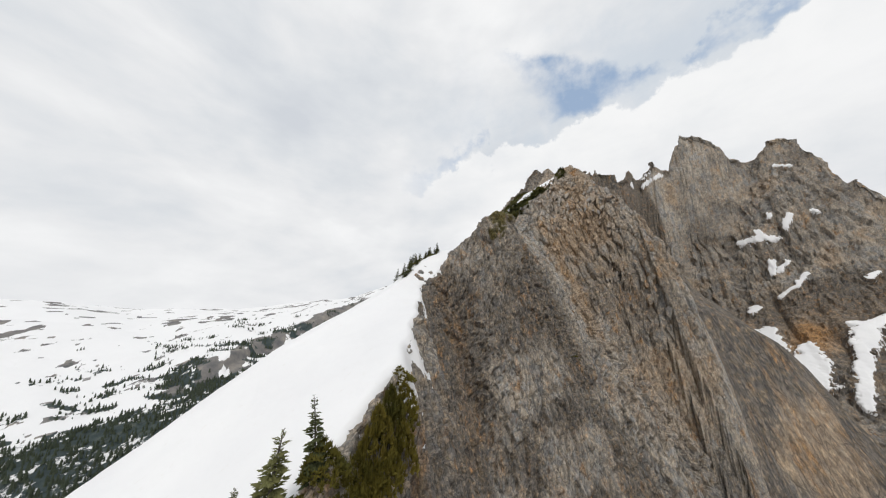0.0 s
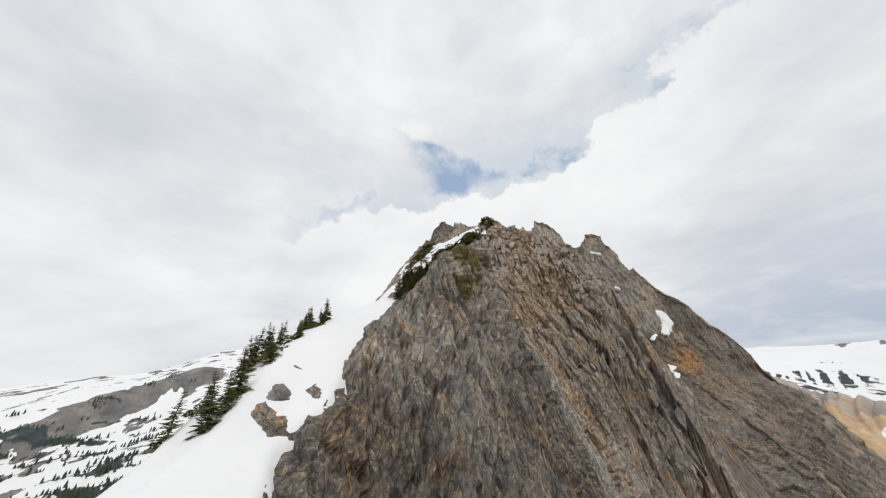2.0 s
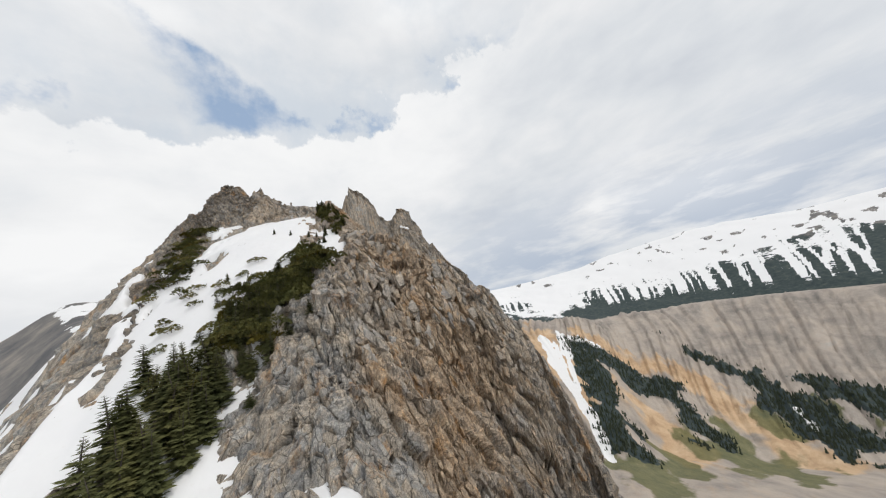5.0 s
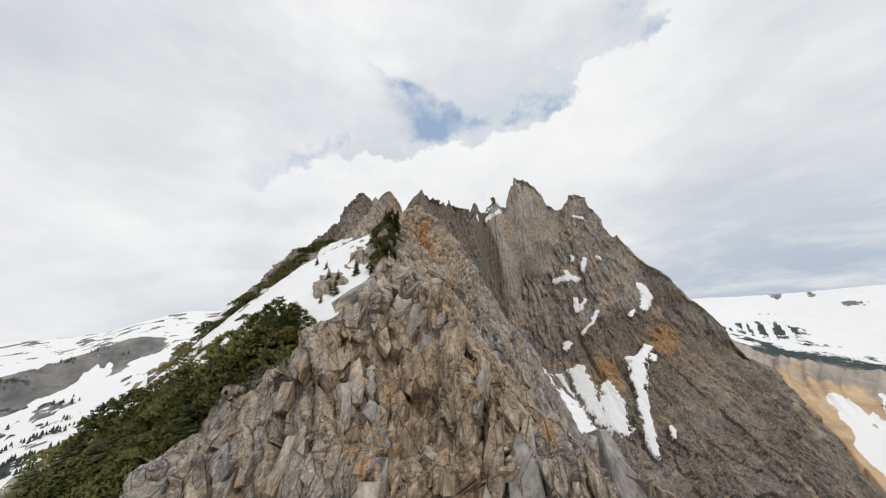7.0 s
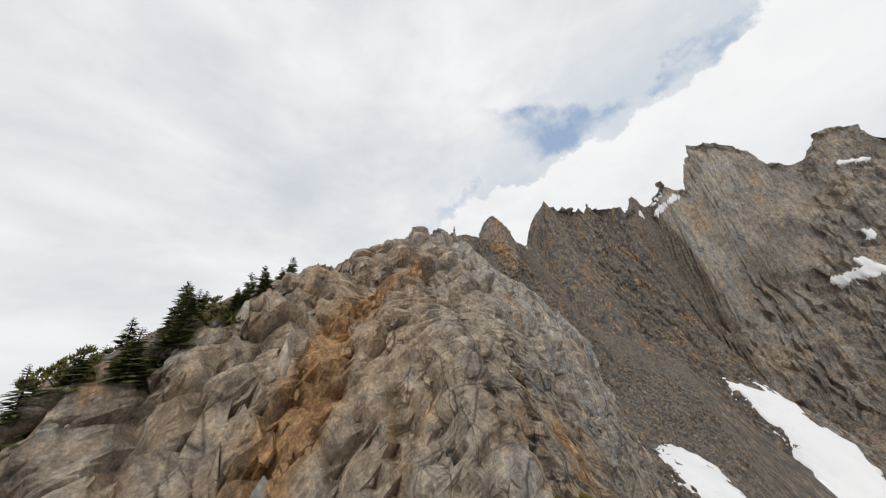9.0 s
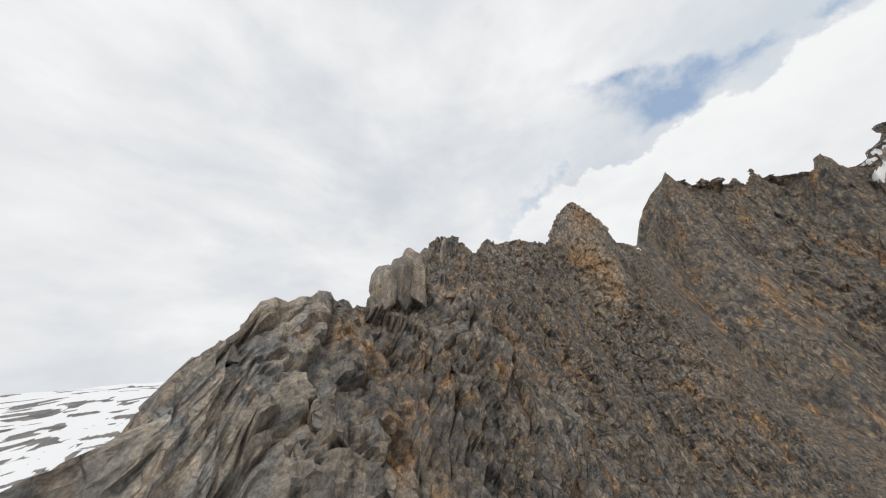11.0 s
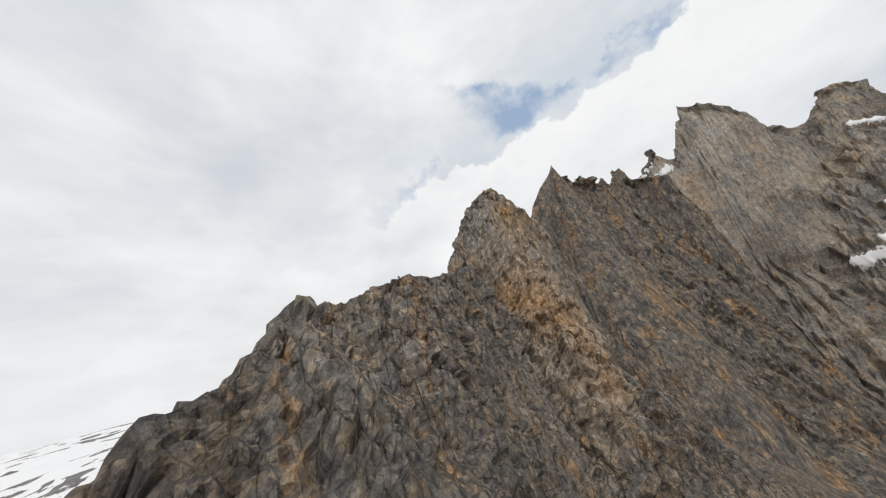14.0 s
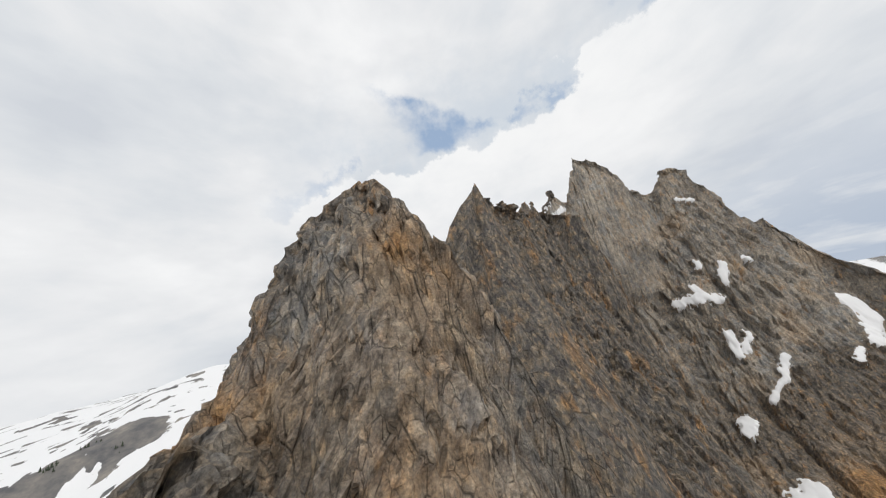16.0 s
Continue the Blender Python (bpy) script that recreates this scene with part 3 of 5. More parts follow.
def far_material():
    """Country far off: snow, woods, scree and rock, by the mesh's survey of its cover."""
    k = Mat("far_country", 0.9, 0.15)
    zone = k.attr("zone")
    tone = k.noise(0.02, 8, 0.66)
    rock = k.ramp(tone, [(0.35, (0.12, 0.12, 0.126)), (0.52, (0.20, 0.19, 0.18)), (0.66, (0.29, 0.265, 0.235))])
    scree = k.ramp(k.noise(0.014, 8, 0.66, 0.4), [(0.34, (0.27, 0.245, 0.22)), (0.48, (0.385, 0.34, 0.30)), (0.60, (0.47, 0.405, 0.345)), (0.72, (0.42, 0.395, 0.365))])
    ochre = k.ramp(k.noise(0.02, 8, 0.66, 0.4), [(0.34, (0.40, 0.27, 0.165)), (0.50, (0.56, 0.395, 0.25)), (0.66, (0.66, 0.50, 0.34))])
    base = k.mix(k.span(k.math("ADD", zone[2], k.math("MULTIPLY", k.noise(0.02, 6, 0.65), 0.3)), 0.18, 0.42), rock, scree)
    base = k.mix(k.span(k.math("ADD", zone[2], k.math("MULTIPLY", k.noise(0.03, 7, 0.66), 0.5)), 0.72, 1.15), base, ochre)
    # woods: dark green shifted to blue, aerial haze put into the colour
    dark = k.ramp(k.noise(0.05, 7, 0.7), [(0.35, (0.036, 0.050, 0.055)), (0.55, (0.058, 0.076, 0.074)), (0.72, (0.11, 0.122, 0.10))])
    scrub = k.ramp(k.noise(0.05, 7, 0.7), [(0.35, (0.085, 0.098, 0.040)), (0.6, (0.15, 0.155, 0.065)), (0.75, (0.26, 0.22, 0.125))])
    base = k.mix(k.math("MULTIPLY", k.span(k.math("ADD", zone[3], k.math("MULTIPLY", k.noise(0.05, 8, 0.72), 0.9)), 0.70, 1.05), 0.85), base, scrub)
    base = k.mix(k.span(k.math("ADD", zone[1], k.math("MULTIPLY", k.noise(0.06, 8, 0.72), 0.9)), 0.78, 1.0), base, dark)
    sn = k.span(k.math("ADD", zone[0], k.math("MULTIPLY", k.noise(0.035, 9, 0.72, 0.3), 1.0)), 0.92, 0.97)
    base = k.mix(sn, base, (0.84, 0.84, 0.845))
    return k.done(base, k.noise(0.06, 8, 0.7), 0.5, 5.0)


def leaf_material(name, stops):
    k = Mat(name, 0.75, 0.2)
    hue = k.math("ADD", k.math("MULTIPLY", k.noise(1.1, 4), 0.75), k.math("MULTIPLY", k.random(), 0.3))
    return k.done(k.ramp(hue, stops))


def bark_material():
    k = Mat("bark", 0.95, 0.1)
    return k.done(k.ramp(k.noise(9, 5), [(0.3, (0.05, 0.042, 0.036)), (0.7, (0.16, 0.14, 0.12))]), k.noise(20, 4), 0.5, 0.03)


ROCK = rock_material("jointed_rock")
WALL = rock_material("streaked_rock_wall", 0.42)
SNOW = snow_material()
FAR = far_material()
FIR = leaf_material("fir_needles", [(0.3, (0.056, 0.066, 0.028)), (0.55, (0.108, 0.112, 0.042)), (0.8, (0.185, 0.168, 0.062))])
SHRUB = leaf_material("shrub_needles", [(0.3, (0.070, 0.080, 0.030)), (0.55, (0.140, 0.138, 0.044)), (0.8, (0.24, 0.20, 0.068))])
BARK = bark_material()


# ---- meshes ----
def mesh_from(name, verts, faces, material, smooth_shade=False, zone=None, rust=None):
    me = bpy.data.meshes.new(name)
    verts = np.asarray(verts, np.float32)
    faces = np.asarray(faces, np.int32)
    n = faces.shape[1]
    me.vertices.add(len(verts))
    me.vertices.foreach_set("co", verts.ravel())
    me.loops.add(faces.size)
    me.loops.foreach_set("vertex_index", faces.ravel())
    me.polygons.add(len(faces))
    me.polygons.foreach_set("loop_start", np.arange(0, faces.size, n, dtype=np.int32))
    me.polygons.foreach_set("use_smooth", np.full(len(faces), smooth_shade))
    me.update(calc_edges=True)
    me.materials.append(material)
    if zone is not None:
        a = me.color_attributes.new("zone", "FLOAT_COLOR", "POINT")
        rgba = np.ones((len(verts), 4), np.float32)
        rgba[:, :zone.shape[1]] = zone
        a.data.foreach_set("color", rgba.ravel())
    if rust is not None:
        a = me.attributes.new("rust", "FLOAT", "POINT")
        a.data.foreach_set("value", np.asarray(rust, np.float32))
    return me


def grid_faces(nx, ny, keep=None):
    i = np.arange(nx * ny).reshape(ny, nx)
    f = np.stack([i[:-1, :-1], i[:-1, 1:], i[1:, 1:], i[1:, :-1]], -1).reshape(-1, 4)
    return f if keep is None else f[keep.reshape(-1)]


def compact(verts, faces, *extra):
    used = np.unique(faces)
    back = np.zeros(len(verts), np.int64)
    back[used] = np.arange(len(used))
    return (verts[used], back[faces], *(e[used] for e in extra))


def graded(lo, hi, fine_lo, fine_hi, step, grow=1.12):
    out = list(np.arange(fine_lo, fine_hi + 1e-6, step))
    for sign, end in ((-1, lo), (1, hi)):
        s, p, more = step, (fine_lo if sign < 0 else fine_hi), []
        while (p - end) * sign < 0:
            s *= grow
            p += sign * min(s, 8)
            more.append(p)
        out = more[::-1] + out if sign < 0 else out + more
    return np.array(out)


def surface_normals(h, xs, ys):
    gy, gx = np.gradient(h, ys, xs)
    n = np.stack([-gx, -gy, np.ones_like(h)], -1)
    return n / np.linalg.norm(n, axis=-1, keepdims=True)


def roughened(x, y, h, normal, big, small, long_by=2.9, fine=1.0, gap=0.13, cut=0.26):
    """Blocks, slabs and ledges pushed out along the face."""
    steep = 1 - normal[..., 2]
    lx, ly, lz = x + 0.30 * h, y - 0.22 * h, h
    f1, f2, idr, cx, cy, cz = cells(lx / big, ly / big, lz / (big * long_by), 51)
    own, tilt = idr, (idr - 0.5) * 2
    d1 = tilt * 0.46 + 0.62 * (cx * np.cos(idr * 20) + cy * np.sin(idr * 20)) + 0.25 * cz * np.sin(idr * 50)
    groove = 1 - smooth(0.0, gap, f2 - f1)
    d = big * (0.75 * d1 - cut * groove)
    f1, f2, idr, cx, cy, cz = cells(lx / small, ly / small, lz / (small * long_by * 0.8), 71)
    d2 = (idr - 0.5) * 0.7 + 0.5 * (cx * np.cos(idr * 31) + cy * np.sin(idr * 31))
    d = d + fine * small * (0.6 * d2 - 0.22 * (1 - smooth(0.0, 0.2, f2 - f1)))
    d = d + big * 0.5 * fbm(x / (big * 4), y / (big * 4), h / (big * 6), 3, 61)
    return d * (0.45 + 0.75 * np.clip(steep * 1.6, 0, 1)), np.clip(0.6 * own + 0.4 * idr, 0, 1)


def along(x, y, h, line, wide):
    """Nearness to a line through the rock: 1 on it, fading with the distance."""
    best = np.full(x.shape, 1e9)
    for (ax, ay, az), (bx, by, bz) in zip(line, line[1:]):
        ux, uy, uz = bx - ax, by - ay, bz - az
        t = np.clip(((x - ax) * ux + (y - ay) * uy + (h - az) * uz) / (ux * ux + uy * uy + uz * uz), 0, 1)
        best = np.minimum(best, (x - ax - t * ux) ** 2 + (y - ay - t * uy) ** 2 + (h - az - t * uz) ** 2)
    return np.exp(-best / (wide * wide))


SEAM = [(-19, 151, 46), (-6, 135, 14), (2, 125, -7), (9, 122, -22), (22, 117, -54)]
SCREE = [(-43, 84, 12), (-37, 82, -7), (-33, 77, -22), (-27, 65, -34)]
PILLAR = [(-31, 95, 20), (-28, 88, -2), (-25, 84, -20), (-20, 78, -40)]
SCAR = [(-27, 335, 147), (-24, 335, 144), (-20, 334, 139), (-17, 330, 132)]
CLEFT = [(-25.5, 340, 164), (-24, 341, 157), (-22, 341, 148)]
RED_EDGE = [(2, 195, 83), (1, 199, 88), (-1, 203, 93.5), (1, 209, 98)]
LOW_SHELF = [(-39, 339, 155), (-41, 338.5, 152), (-44, 336, 148), (-48, 335, 143)]


def near_zone(x, y, h):
    """Where the near rock is tan, dark, mossy or rusty."""
    wx, wh = x + 2.5 * vnoise(x / 7, y / 7, h / 9, 155), h + 3 * vnoise(x / 9, y / 9, h / 12, 156)
    tan = np.exp(-(((x + 2) / 26) ** 2 + ((y - 165) / 34) ** 2)) * 0.50
    tan = tan + 0.55 * np.exp(-(((x - 0) / 12) ** 2 + ((y - 205) / 16) ** 2))
    # the tan slabs beyond the pale seam, and the seam itself
    side = x - np.interp(h, [-54, -22, -7, 14, 46], [22, 9, 2, -6, -19])
    beyond = smooth(-1, 5, side + 2 * vnoise(x / 6, y / 6, h / 8, 157)) * smooth(104, 114, y)
    tan = tan + 0.20 * beyond * smooth(160, 140, y) + 0.75 * along(wx, y, wh, SEAM, 2.6)
    tan = tan + 0.7 * along(wx, y, wh, SCREE, 5.0)
    pillar = along(wx, y, wh, PILLAR, 8.0)
    scar = along(wx, y, wh, SCAR, 4.5) + along(wx, y, wh, LOW_SHELF, 4.0)
    tan = tan + 0.7 * scar + 0.8 * along(wx, y, h, CLEFT, 1.5)
    dark = (0.80 + 0.32 * smooth(-34, -25, x)) * smooth(240, 264, y) + 0.80 * smooth(124, 108, y) * (1 - 0.3 * pillar) * (1 - 0.5 * smooth(62, 50, y))
    dark = dark + 0.75 * np.exp(-(((x - rim_x(y)) / 11) ** 2)) * smooth(165, 190, y)
    dark = dark + 0.45 * smooth(10, 26, x) * smooth(165, 195, y) + 0.3 * smooth(3, 10, x) * smooth(185, 205, y) + 0.55 * beyond * smooth(152, 135, y)
    top = smooth(330, 336, y) * smooth(354, 347, y) * smooth(134, 148, h)
    dark = dark + 0.6 * smooth(335, 370, y)
    dark, tan = dark * (1 - 0.42 * top), tan + 0.24 * top
    rust = 0.22 * top + 0.42 * scar + 0.55 * along(wx, y, h, CLEFT, 1.3) + 1.0 * along(wx, y, h, RED_EDGE, 1.7) + 0.7 * along(wx, y, wh, [(-34, 58, -12), (-31, 56, -20)], 3.0) + 0.35 * along(wx, y, wh, SCREE, 4.0)
    moss = 0.75 * np.exp(-(((x + 29) / 5.5) ** 2 + ((y - 104) / 5.5) ** 2)) + 0.75 * along(x, y, wh, [(-6, 115, 0), (-4, 116, -5), (-1, 118, -12)], 2.2)
    moss = moss + 0.6 * along(x, y, h, [(2, 120, -16), (4, 121, -20)], 1.8) + 0.5 * along(x, y, h, [(-16, 139, 25), (-14, 138, 20)], 1.8)
    moss = moss + 0.30 * np.exp(-(((x + 31) / 8) ** 2 + ((y - 155) / 7) ** 2)) + 0.34 * np.exp(-(((x - rim_x(y) - 3) / 9) ** 2)) * smooth(175, 200, y)
    moss = moss + 0.35 * smooth(0.25, 0.5, fbm(x / 6, y / 6, h / 10, 3, 158)) * (smooth(120, 100, y) + smooth(262, 280, y) * smooth(335, 320, y)) + 0.45 * along(x, y, h, [(12, 203, 82), (14, 206, 78)], 2.0)
    # broad bands of ochre and of dark rock
    ochre = fbm(x / 22, y / 22, h / 22, 3, 151)
    tan = tan + 0.42 * smooth(0.12, 0.42, ochre) * (1 - 0.7 * pillar) * (1 - 0.5 * smooth(150, 125, y))
    dark = (dark + 0.35 * smooth(10, -28, h) * smooth(150, 115, y) * (1 - beyond)) * (1 - (0.65 - 0.25 * smooth(246, 282, y)) * smooth(0.1, 0.4, ochre)) * (0.85 + 0.5 * fbm(x / 34, y / 34, h / 30, 3, 152))
    return np.stack([tan, dark * (1 - 0.75 * np.clip(scar, 0, 1)), moss], -1), np.clip(rust, 0, 1)


def rock_relief(X, Y, H, n):
    """The relief of the ridge: long slabs below, stout blocks on the buttress crest, small blocks above."""
    d, tone = roughened(X, Y, H, n, 3.0, 1.15, 3.6)
    d = d * (1 - 0.35 * smooth(128, 108, Y))
    for lo, hi, big, small, stretch, gain in ((-40, 140, 2.5, 1.0, 1.7, 0.75), (178, 232, 2.1, 0.9, 1.3, 1.2), (238, 420, 1.9, 0.8, 1.5, 1.0)):
        by = smooth(lo, lo + 14, Y) * smooth(hi, hi - 12, Y)
        if lo == 178:
            by = by * smooth(14, 7, X - crest_x(Y))
        m = by > 0.001
        d2, tone2 = roughened(X[m], Y[m], H[m], n[m], big, small, stretch, *((0.5, 0.22, 0.42) if lo == 178 else (1.0, 0.16, 0.28)))
        if lo == 238:
            gain = 1.2 - 0.5 * smooth(284, 296, Y[m]) * smooth(334, 322, Y[m]) - 0.45 * smooth(0.55, 0.8, 1 - n[m][..., 2])
        d[m] = d[m] * (1 - by[m]) + by[m] * gain * d2
        tone[m] = tone[m] * (1 - by[m]) + by[m] * tone2
    d = d * (1 - 0.42 * smooth(330, 337, Y))
    return d * (1 - smooth(38, 44, X)) * (1 - smooth(394, 402, Y)), tone


def build_ridge():
    """One sheet of rock, its columns drawn closer where the flank is steep."""
    ys = graded(-60, 404, 22, 358, 0.45, 1.06)
    ys[-1] = 402.0
    for lo, hi, step in ((142, 166, 0.2), (332, 346, 0.22)):
        ys = np.concatenate([ys[ys < lo - 0.1], np.arange(lo, hi, step), ys[ys > hi + 0.1]])
    out = graded(-150, -58, -60, -58, 1.0, 1.08)
    out = out[out < -58.2]
    fine = np.arange(-58, 44.01, 0.3)
    fine[-1] = 44.0
    FX, FY = np.meshgrid(fine, ys)
    FH = ground(FX, FY)
    weight = 0.28 + 0.72 * smooth(-9, -3, FX - crest_x(FY))
    weight = np.maximum(weight, 0.8 * smooth(10, 5, np.abs(FX - rim_x(FY))) * smooth(170, 190, FY))
    step = np.hypot(np.diff(FX, axis=1), np.minimum(np.abs(np.diff(FH, axis=1)), 2.0)) * 0.5 * (weight[:, 1:] + weight[:, :-1])
    run = np.concatenate([np.zeros((len(ys), 1)), np.cumsum(step, axis=1)], 1)
    want = np.linspace(0, 1, 620)
    rows = np.stack([np.interp(want * r[-1], r, fine) for r in run])
    X = np.concatenate([np.broadcast_to(out, (len(ys), len(out))), rows], 1)
    Y = np.broadcast_to(ys[:, None], X.shape).copy()
    H = ground(X, Y)
    e = 0.6
    gx, gy = (ground(X + e, Y) - ground(X - e, Y)) / (2 * e), (ground(X, Y + e) - ground(X, Y - e)) / (2 * e)
    n = np.stack([-gx, -gy, np.ones_like(H)], -1)
    n /= np.linalg.norm(n, axis=-1, keepdims=True)
    d, tone = rock_relief(X, Y, H, n)
    P = np.stack([X, Y, H], -1) + n * d[..., None]
    zone, rust = near_zone(X, Y, H)
    me = mesh_from("mountain_ridge", P.reshape(-1, 3), grid_faces(X.shape[1], len(ys)), ROCK, False, np.concatenate([zone, tone[..., None]], -1).reshape(-1, 4), rust.reshape(-1))
    ob = new("mountain_ridge", me)
    a = me.attributes.new("stout", "FLOAT", "POINT")
    stout = 0.9 * np.maximum(smooth(180, 190, Y) * smooth(236, 222, Y) * smooth(16, 9, X - crest_x(Y)), smooth(240, 254, Y) * smooth(300, 285, Y) * smooth(16, 9, X - crest_x(Y)))
    a.data.foreach_set("value", stout.ravel().astype(np.float32))
    xs = np.arange(-150, 44.01, 0.5)
    top = np.stack([np.interp(xs, np.maximum.accumulate(r[:, 0]), r[:, 2]) for r in P])
    return tagged(ob, "steep jointed grey and tan rock ridge climbing to a gendarme", "mountain ridge", kind="structure"), xs, ys, top


def massif_noise(X, Y, H, n):
    """Coarse blocks far off, finer ones near the ridge."""
    far_off = smooth(60, 320, np.hypot(X - 20, Y - 300))
    fade = smooth(44, 62, X + np.maximum(Y - 400, 0)) * smooth(398, 412, Y + np.maximum(X - 44, 0) * 0.8)
    d1, t1 = roughened(X, Y, H, n, 11.0, 4.5, 2.2)
    d1 = 0.7 * d1
    d2, t2 = roughened(X, Y, H, n, 4.6, 2.0, 1.8)
    d2 = 0.75 * d2
    u = (X - 0.25 * (Y - 790)) / 30 + 0.5 * vnoise(X / 70, Y / 70, X * 0, 141)
    d1 = d1 - 8 * (1 - np.abs(vnoise(u, Y / 300, X * 0, 142))) ** 2 - 4 * (1 - np.abs(vnoise(u * 2.7, Y / 200, X * 0, 143))) ** 2
    calm = 1 - 0.6 * smooth(0.62, 0.85, 1 - n[..., 2])
    return (d1 * far_off + d2 * (1 - far_off)) * fade * calm, t1 * far_off + t2 * (1 - far_off)


# snow left in the bowl and on the walls: the two ends of each strip and its half width
BOWL_SNOW = [
    (82, 426, 90, 401, 14), (90, 401, 97, 372, 17), (97, 372, 102, 340, 17), (208, 626, 206, 589, 7), (206, 589, 206, 560, 7), (239, 615, 230, 580, 13), (230, 580, 227, 545, 10), (262, 574, 252, 555, 10), (252, 555, 241, 532, 15), (24, 292, 32, 272, 8), (32, 272, 40, 252, 8),
]
FOOT_SNOW = [
    (369, 616, 335, 595, 7), (330, 592, 308, 567, 11), (308, 567, 282, 533, 7.5), (282, 533, 257, 495, 6), (320, 600, 336, 597, 5.5), (364, 600, 358, 594, 5), (296, 509, 291, 502, 4), (256, 671, 249, 666, 7.5), (292, 666, 286, 665, 3.5), (284, 666, 305, 667, 3), (393, 661, 379, 656, 4.5),
]
WALL_SNOW = [
    (281, 736, 304, 722, 8.5), (304, 722, 321, 714, 7), (303, 731, 307, 724, 4.5), (347, 719, 336, 714, 6), (329, 736, 326, 732, 4.5), (376, 714, 380, 712, 5.5), (303, 702, 296, 693, 5.5), (318, 695, 304, 692, 5.5), (324, 673, 310, 667, 5),
    (436, 686, 439, 675, 9.5), (434, 674, 417, 664, 9), (371, 770, 389, 765, 4.7), (159, 778, 125, 760, 6), (187, 776, 148, 774, 6),
]


def spread(P, xs, ys, x, y):
    """Values of a grid between its nodes."""
    i = np.clip(np.searchsorted(xs, x) - 1, 0, len(xs) - 2)
    j = np.clip(np.searchsorted(ys, y) - 1, 0, len(ys) - 2)
    u, v = (x - xs[i]) / (xs[i + 1] - xs[i]), (y - ys[j]) / (ys[j + 1] - ys[j])
    u, v = (u[..., None], v[..., None]) if P.ndim == 3 else (u, v)
    return (P[j, i] * (1 - u) + P[j, i + 1] * u) * (1 - v) + (P[j + 1, i] * (1 - u) + P[j + 1, i + 1] * u) * v


def strip_depth(X, Y, Z, strip, ends):
    """How deep a place lies inside a strip of snow, by distance along the slope."""
    x0, y0, x1, y1, wide = strip
    z0, z1 = ends
    ux, uy, uz = x1 - x0, y1 - y0, z1 - z0
    t = np.clip(((X - x0) * ux + (Y - y0) * uy + (Z - z0) * uz) / max(ux * ux + uy * uy + uz * uz, 1), 0, 1)
    far = np.sqrt((X - x0 - t * ux) ** 2 + (Y - y0 - t * uy) ** 2 + (Z - z0 - t * uz) ** 2)
    return 1 - far / wide + 0.75 * fbm(X / 7 + x0, Y / 7, Z / 11, 4, 95) + 0.30 * vnoise(X / 2.4, Y / 2.4, Z / 4, 96)


def snow_patch(P, n, xs, ys, strip, step=0.8):
    """A sheet of old snow that dips under the rock at its rim."""
    x0, y0, x1, y1, wide = strip
    pad = 1.5 * wide + 3
    gx, gy = np.arange(min(x0, x1) - pad, max(x0, x1) + pad, step), np.arange(min(y0, y1) - pad, max(y0, y1) + pad, step)
    X, Y = np.meshgrid(gx, gy)
    Q, m = spread(P, xs, ys, X, Y), spread(n, xs, ys, X, Y)
    e = ground(np.array([float(x0), float(x1)]), np.array([float(y0), float(y1)]))
    depth = strip_depth(Q[..., 0], Q[..., 1], Q[..., 2], strip, e)
    S = Q + m * np.clip(depth * 2.2, -1.0, 0.7)[..., None]
    inside = depth > -0.4
    cell = inside[:-1, :-1] | inside[1:, :-1] | inside[:-1, 1:] | inside[1:, 1:]
    if cell.sum() < 3:
        return
    v, f = compact(S.reshape(-1, 3), grid_faces(len(gx), len(gy), cell))
    tagged(new("snow_patch", mesh_from("snow_patch", v, f, SNOW, True)), "old white snow patch lying in a gully of the wall", "snow", kind="structure")


